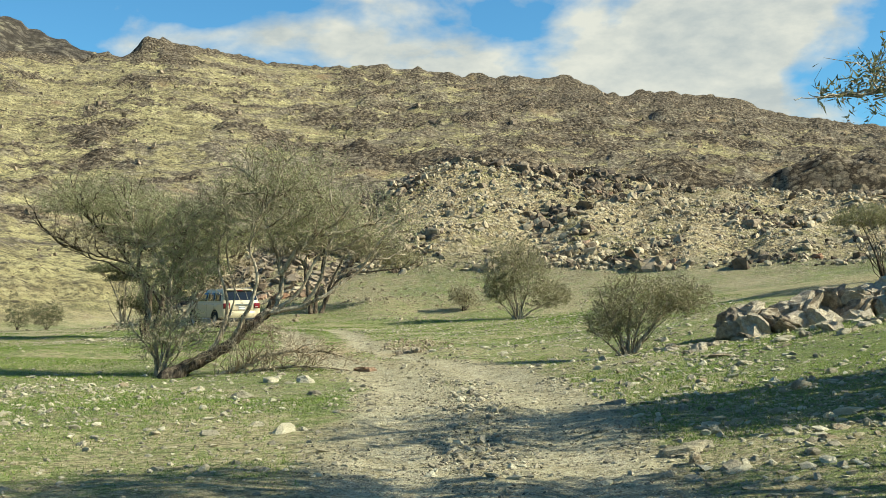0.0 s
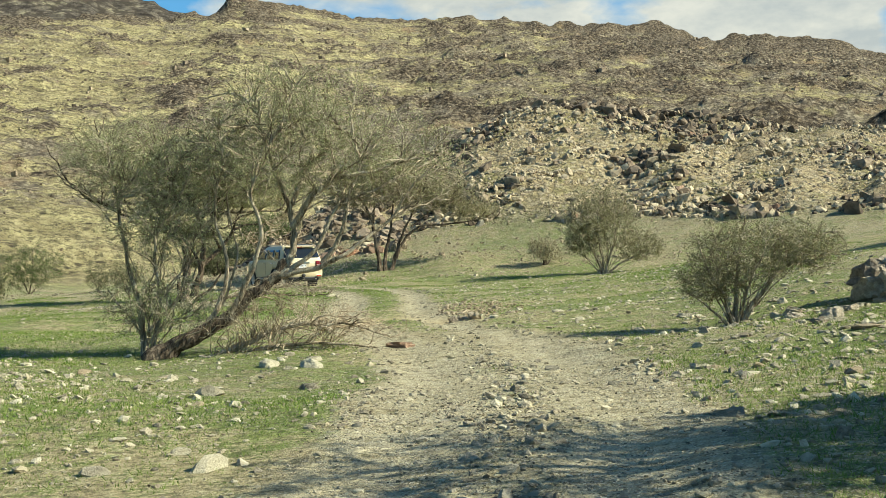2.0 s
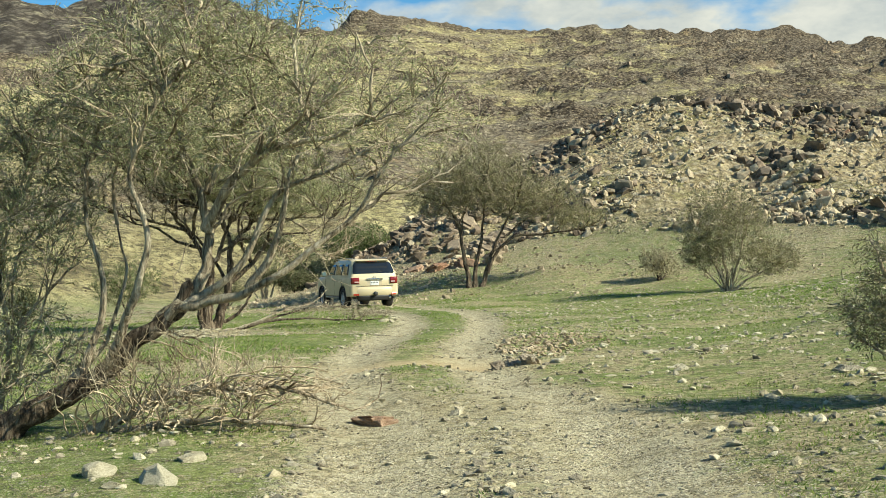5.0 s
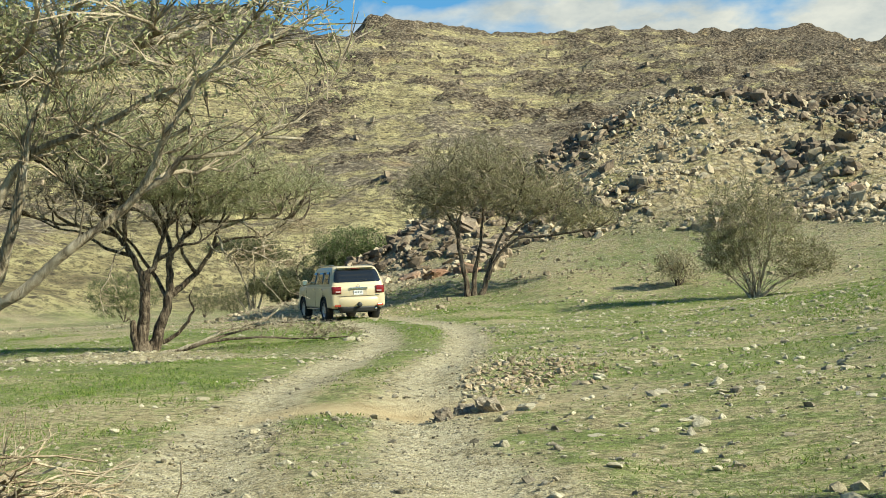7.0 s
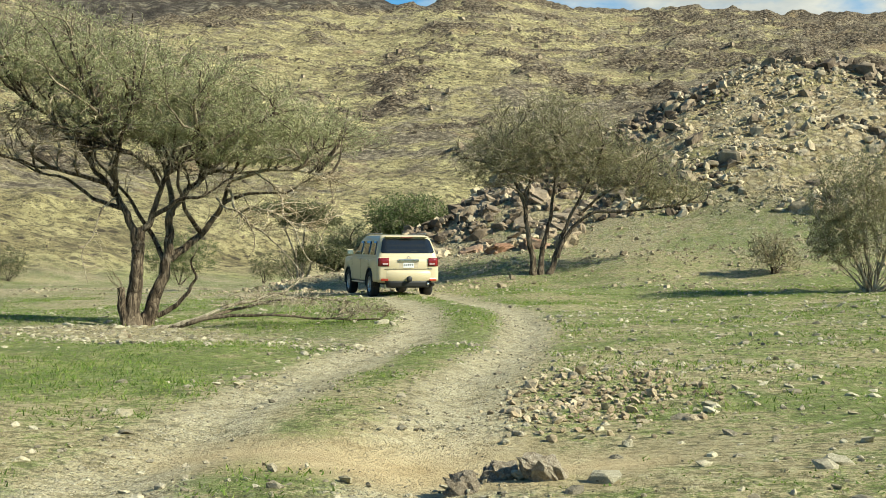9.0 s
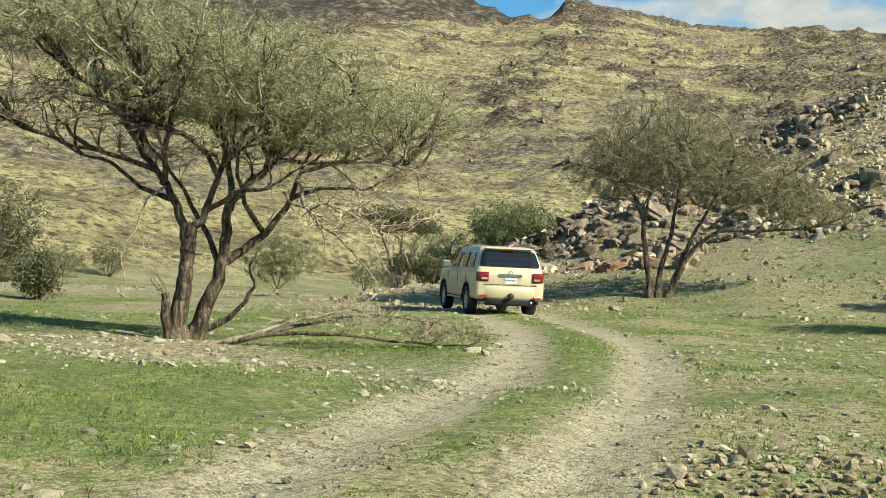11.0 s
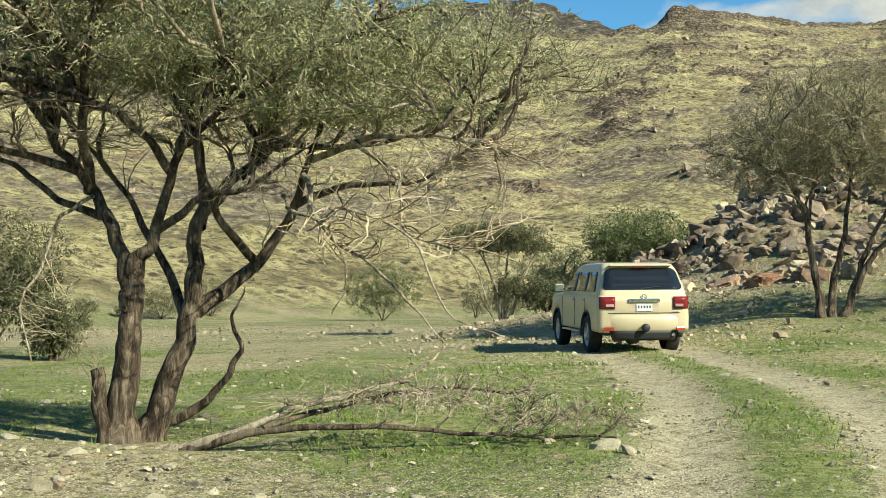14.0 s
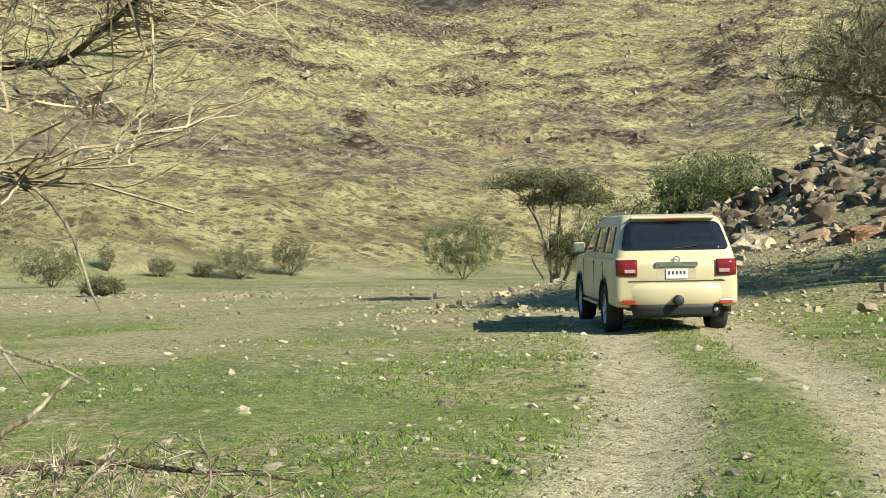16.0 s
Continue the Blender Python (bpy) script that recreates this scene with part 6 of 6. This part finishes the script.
def car(x, y, heading):
    root = tagged(new("car"), "dusty beige off-road estate car standing on the cart track", "car")
    root.location = (x, y, float(min(land(x - 0.8, y - 1.4), land(x + 0.8, y - 1.4), land(x - 0.8, y + 1.6), land(x, y))) + 0.012)
    root.rotation_euler = (0, 0, radians(heading))
    body = part("body", lower_shell(), root, "dusty beige painted body")
    part("cabin", cabin(), root)
    part("underbody", box((1.5, 4.5, 0.34), (0, 0, 0.56), BLACK, 0.05), root, "black underbody")
    # rear bumper, its dark apron and the hitch
    rows = []
    for z, out in ((0.46, 0.02), (0.52, 0.06), (0.62, 0.09), (0.74, 0.095), (0.82, 0.07), (0.86, 0.0)):
        rows.append([(0.93 * v, -2.56 - out + 0.20 * abs(v) ** 3, z) for v in np.linspace(-1, 1, 15)])
    bumper = part("rear_bumper", sheet(rows, PAINT, 0.03), root)
    rows = [[((0.74 - 0.08 * u) * v, -2.57 - 0.045 + 0.05 * u + 0.10 * abs(v) ** 3, 0.50 - 0.20 * u) for v in np.linspace(-1, 1, 11)] for u in np.linspace(0, 1, 4)]
    part("apron", sheet(rows, BLACK, 0.03), bumper, "black plastic apron")
    part("hitch", lathe([(-0.05, 0.0), (-0.05, 0.06), (-0.03, 0.085), (0.03, 0.085), (0.05, 0.06), (0.05, 0.0)], 0, BLACK, 20), bumper, "black tow hitch cover").matrix_basis = pose(0.0, -2.68, 0.57, 0, 0, 90)
    for side in (-1, 1):
        part("reflector", box((0.22, 0.03, 0.075), (side * 0.76, -2.60, 0.545), LAMP_ORANGE, 0.012, (0, 0, side * 13)), bumper, "red-orange reflector")
        lamp = part("tail_light", sheet([[(side * (0.62 + 0.33 * u), -2.585 + 0.005 * u + 0.27 * max(0, u - 0.62) ** 1.5, 0.955 + 0.255 * v) for u in np.linspace(0, 1, 8)] for v in np.linspace(0, 1, 4)], LAMP_RED, 0.02), root, "red tail light")
        part("clear_lens", box((0.17, 0.016, 0.055), (side * 0.74, -2.602, 1.03), LAMP_CLEAR, 0.006), lamp, "clear reversing lens")
    # tailgate
    part("rear_window", rear_pane(), root, "dark tinted rear window")
    part("tailgate_seam", box((1.52, 0.012, 0.012), (0, -2.566, 0.872), BLACK, 0.002), root)
    part("rear_spoiler", box((1.34, 0.22, 0.04), (0, -2.19, 1.85), PAINT, 0.019, (-9, 0, 0)), root)
    part("brake_light", box((0.36, 0.02, 0.02), (0, -2.30, 1.832), LAMP_RED, 0.004), root, "high red brake light")
    part("chrome_strip", box((0.66, 0.04, 0.075), (0, -2.58, 1.135), CHROME, 0.015), root, "chrome strip over the plate")
    part("plate_recess", box((0.62, 0.012, 0.17), (0, -2.556, 0.985), plain("recess", (0.42, 0.35, 0.24), 0.5), 0.004), root)
    plate = part("number_plate", box((0.34, 0.012, 0.155), (0, -2.572, 0.985), PLATE, 0.004), root, "white number plate with plain dark bars")
    for k in range(5):
        part("bar", box((0.028, 0.004, 0.05), (-0.12 + 0.06 * k, -2.580, 1.0), GLYPH, 0), plate)
    part("badge", lathe([(-0.006, 0.040), (0.006, 0.040), (0.010, 0.048), (0.006, 0.056), (-0.006, 0.056), (-0.006, 0.040)], 0, CHROME, 20), root, "small chrome badge").matrix_basis = pose(0, -2.568, 1.205, 0, 0, 90)
    part("name_strip", box((0.15, 0.008, 0.022), (0.66, -2.558, 0.885), CHROME, 0.002), root)
    part("wiper", box((0.42, 0.012, 0.014), (0.16, -2.452, 1.40), BLACK, 0.003, (0, -6, 0)), root, "black rear wiper")
    part("windscreen", wind_pane(), root, "tinted windscreen")
    for side in (-1, 1):
        for nm, q in (("quarter_window", (-2.18, -1.42, -2.02, -1.40)), ("rear_door_window", (-1.32, -0.38, -1.30, -0.38)), ("front_door_window", (-0.28, 0.92, -0.28, 0.26))):
            part(nm, side_pane(side, *q), root, "dark tinted window")
        for yy in (-1.36, -0.33, 0.98):
            part("door_seam", box((0.008, 0.010, 0.62), (side * 0.988, yy, 0.86), BLACK, 0.001), root)
        for yy in (-1.16, -0.12):
            part("door_handle", box((0.03, 0.19, 0.035), (side * 0.985, yy, 1.13), CHROME, 0.01), root, "chrome door handle")
        arm = part("wing_mirror", box((0.22, 0.13, 0.20), (side * 1.08, 0.86, 1.37), PAINT, 0.05, (0, 0, side * 8), 3), root, "beige wing mirror")
        part("mirror_glass", box((0.17, 0.008, 0.15), (side * 1.08, 0.789, 1.37), CHROME, 0.004, (0, 0, side * 8)), arm, "mirror glass")
        part("side_step", box((0.16, 1.75, 0.05), (side * 0.93, 0.07, 0.43), ALLOY, 0.02), root, "grey side step")
        part("roof_rail", box((0.035, 2.1, 0.035), (side * 0.70, -0.95, 1.955), ALLOY, 0.012), root, "grey roof rail")
        for yy in AXLES:
            part("wheel_arch", sheet([[(side * (0.90 + 0.105 * u), yy + (ARCH_R - 0.01) * math.cos(a), WHEEL_R + (ARCH_R - 0.01) * math.sin(a)) for u in (0, 1)] for a in np.linspace(-0.15, math.pi + 0.15, 18)], BLACK, 0.012), root, "dark wheel arch lip")
            wheel = new("wheel")
            wheel.parent = root
            wheel.matrix_basis = pose(side * 0.855, yy, WHEEL_R - 0.012)
            part("tyre", lathe([(-0.12, 0.25), (-0.135, 0.30), (-0.135, 0.36), (-0.11, 0.395), (-0.06, WHEEL_R), (0.06, WHEEL_R), (0.11, 0.395), (0.135, 0.36), (0.135, 0.30), (0.12, 0.25), (-0.12, 0.25)], 0, RUBBER, 40), wheel, "black off-road tyre")
            rim = [(0.02, 0.0), (side * 0.10, 0.0), (side * 0.115, 0.05), (side * 0.06, 0.07), (side * 0.05, 0.20), (side * 0.11, 0.235), (side * 0.12, 0.255), (0.0, 0.255)]
            part("rim", lathe(rim, 0, ALLOY, 32), wheel, "grey alloy rim")
            for s in range(6):
                a = s * math.pi / 3
                part("spoke", box((0.03, 0.055, 0.19), (side * 0.085, -0.145 * math.sin(a), 0.145 * math.cos(a)), ALLOY, 0.01, (math.degrees(a), 0, 0)), wheel)
        part("headlight", box((0.30, 0.12, 0.17), (side * 0.72, 2.40, 0.98), LAMP_CLEAR, 0.04, (0, 0, side * -18)), root, "clear headlight")
    part("grille", box((0.95, 0.06, 0.24), (0, 2.545, 0.92), CHROME, 0.03), root, "chrome grille")
    part("front_bumper", box((1.72, 0.22, 0.28), (0, 2.44, 0.60), PAINT, 0.08, (0, 0, 0), 3), root)
    part("exhaust", lathe([(-0.12, 0.0), (-0.12, 0.035), (0.12, 0.035), (0.12, 0.028), (0.0, 0.0)], 0, CHROME, 14), root, "steel exhaust pipe").matrix_basis = pose(0.62, -2.44, 0.42, 0, 0, 90)
    part("aerial", box((0.02, 0.09, 0.05), (0, -1.85, 1.955), PAINT, 0.012), root)
    return root


car(-11.1, 62.2, 31.0)
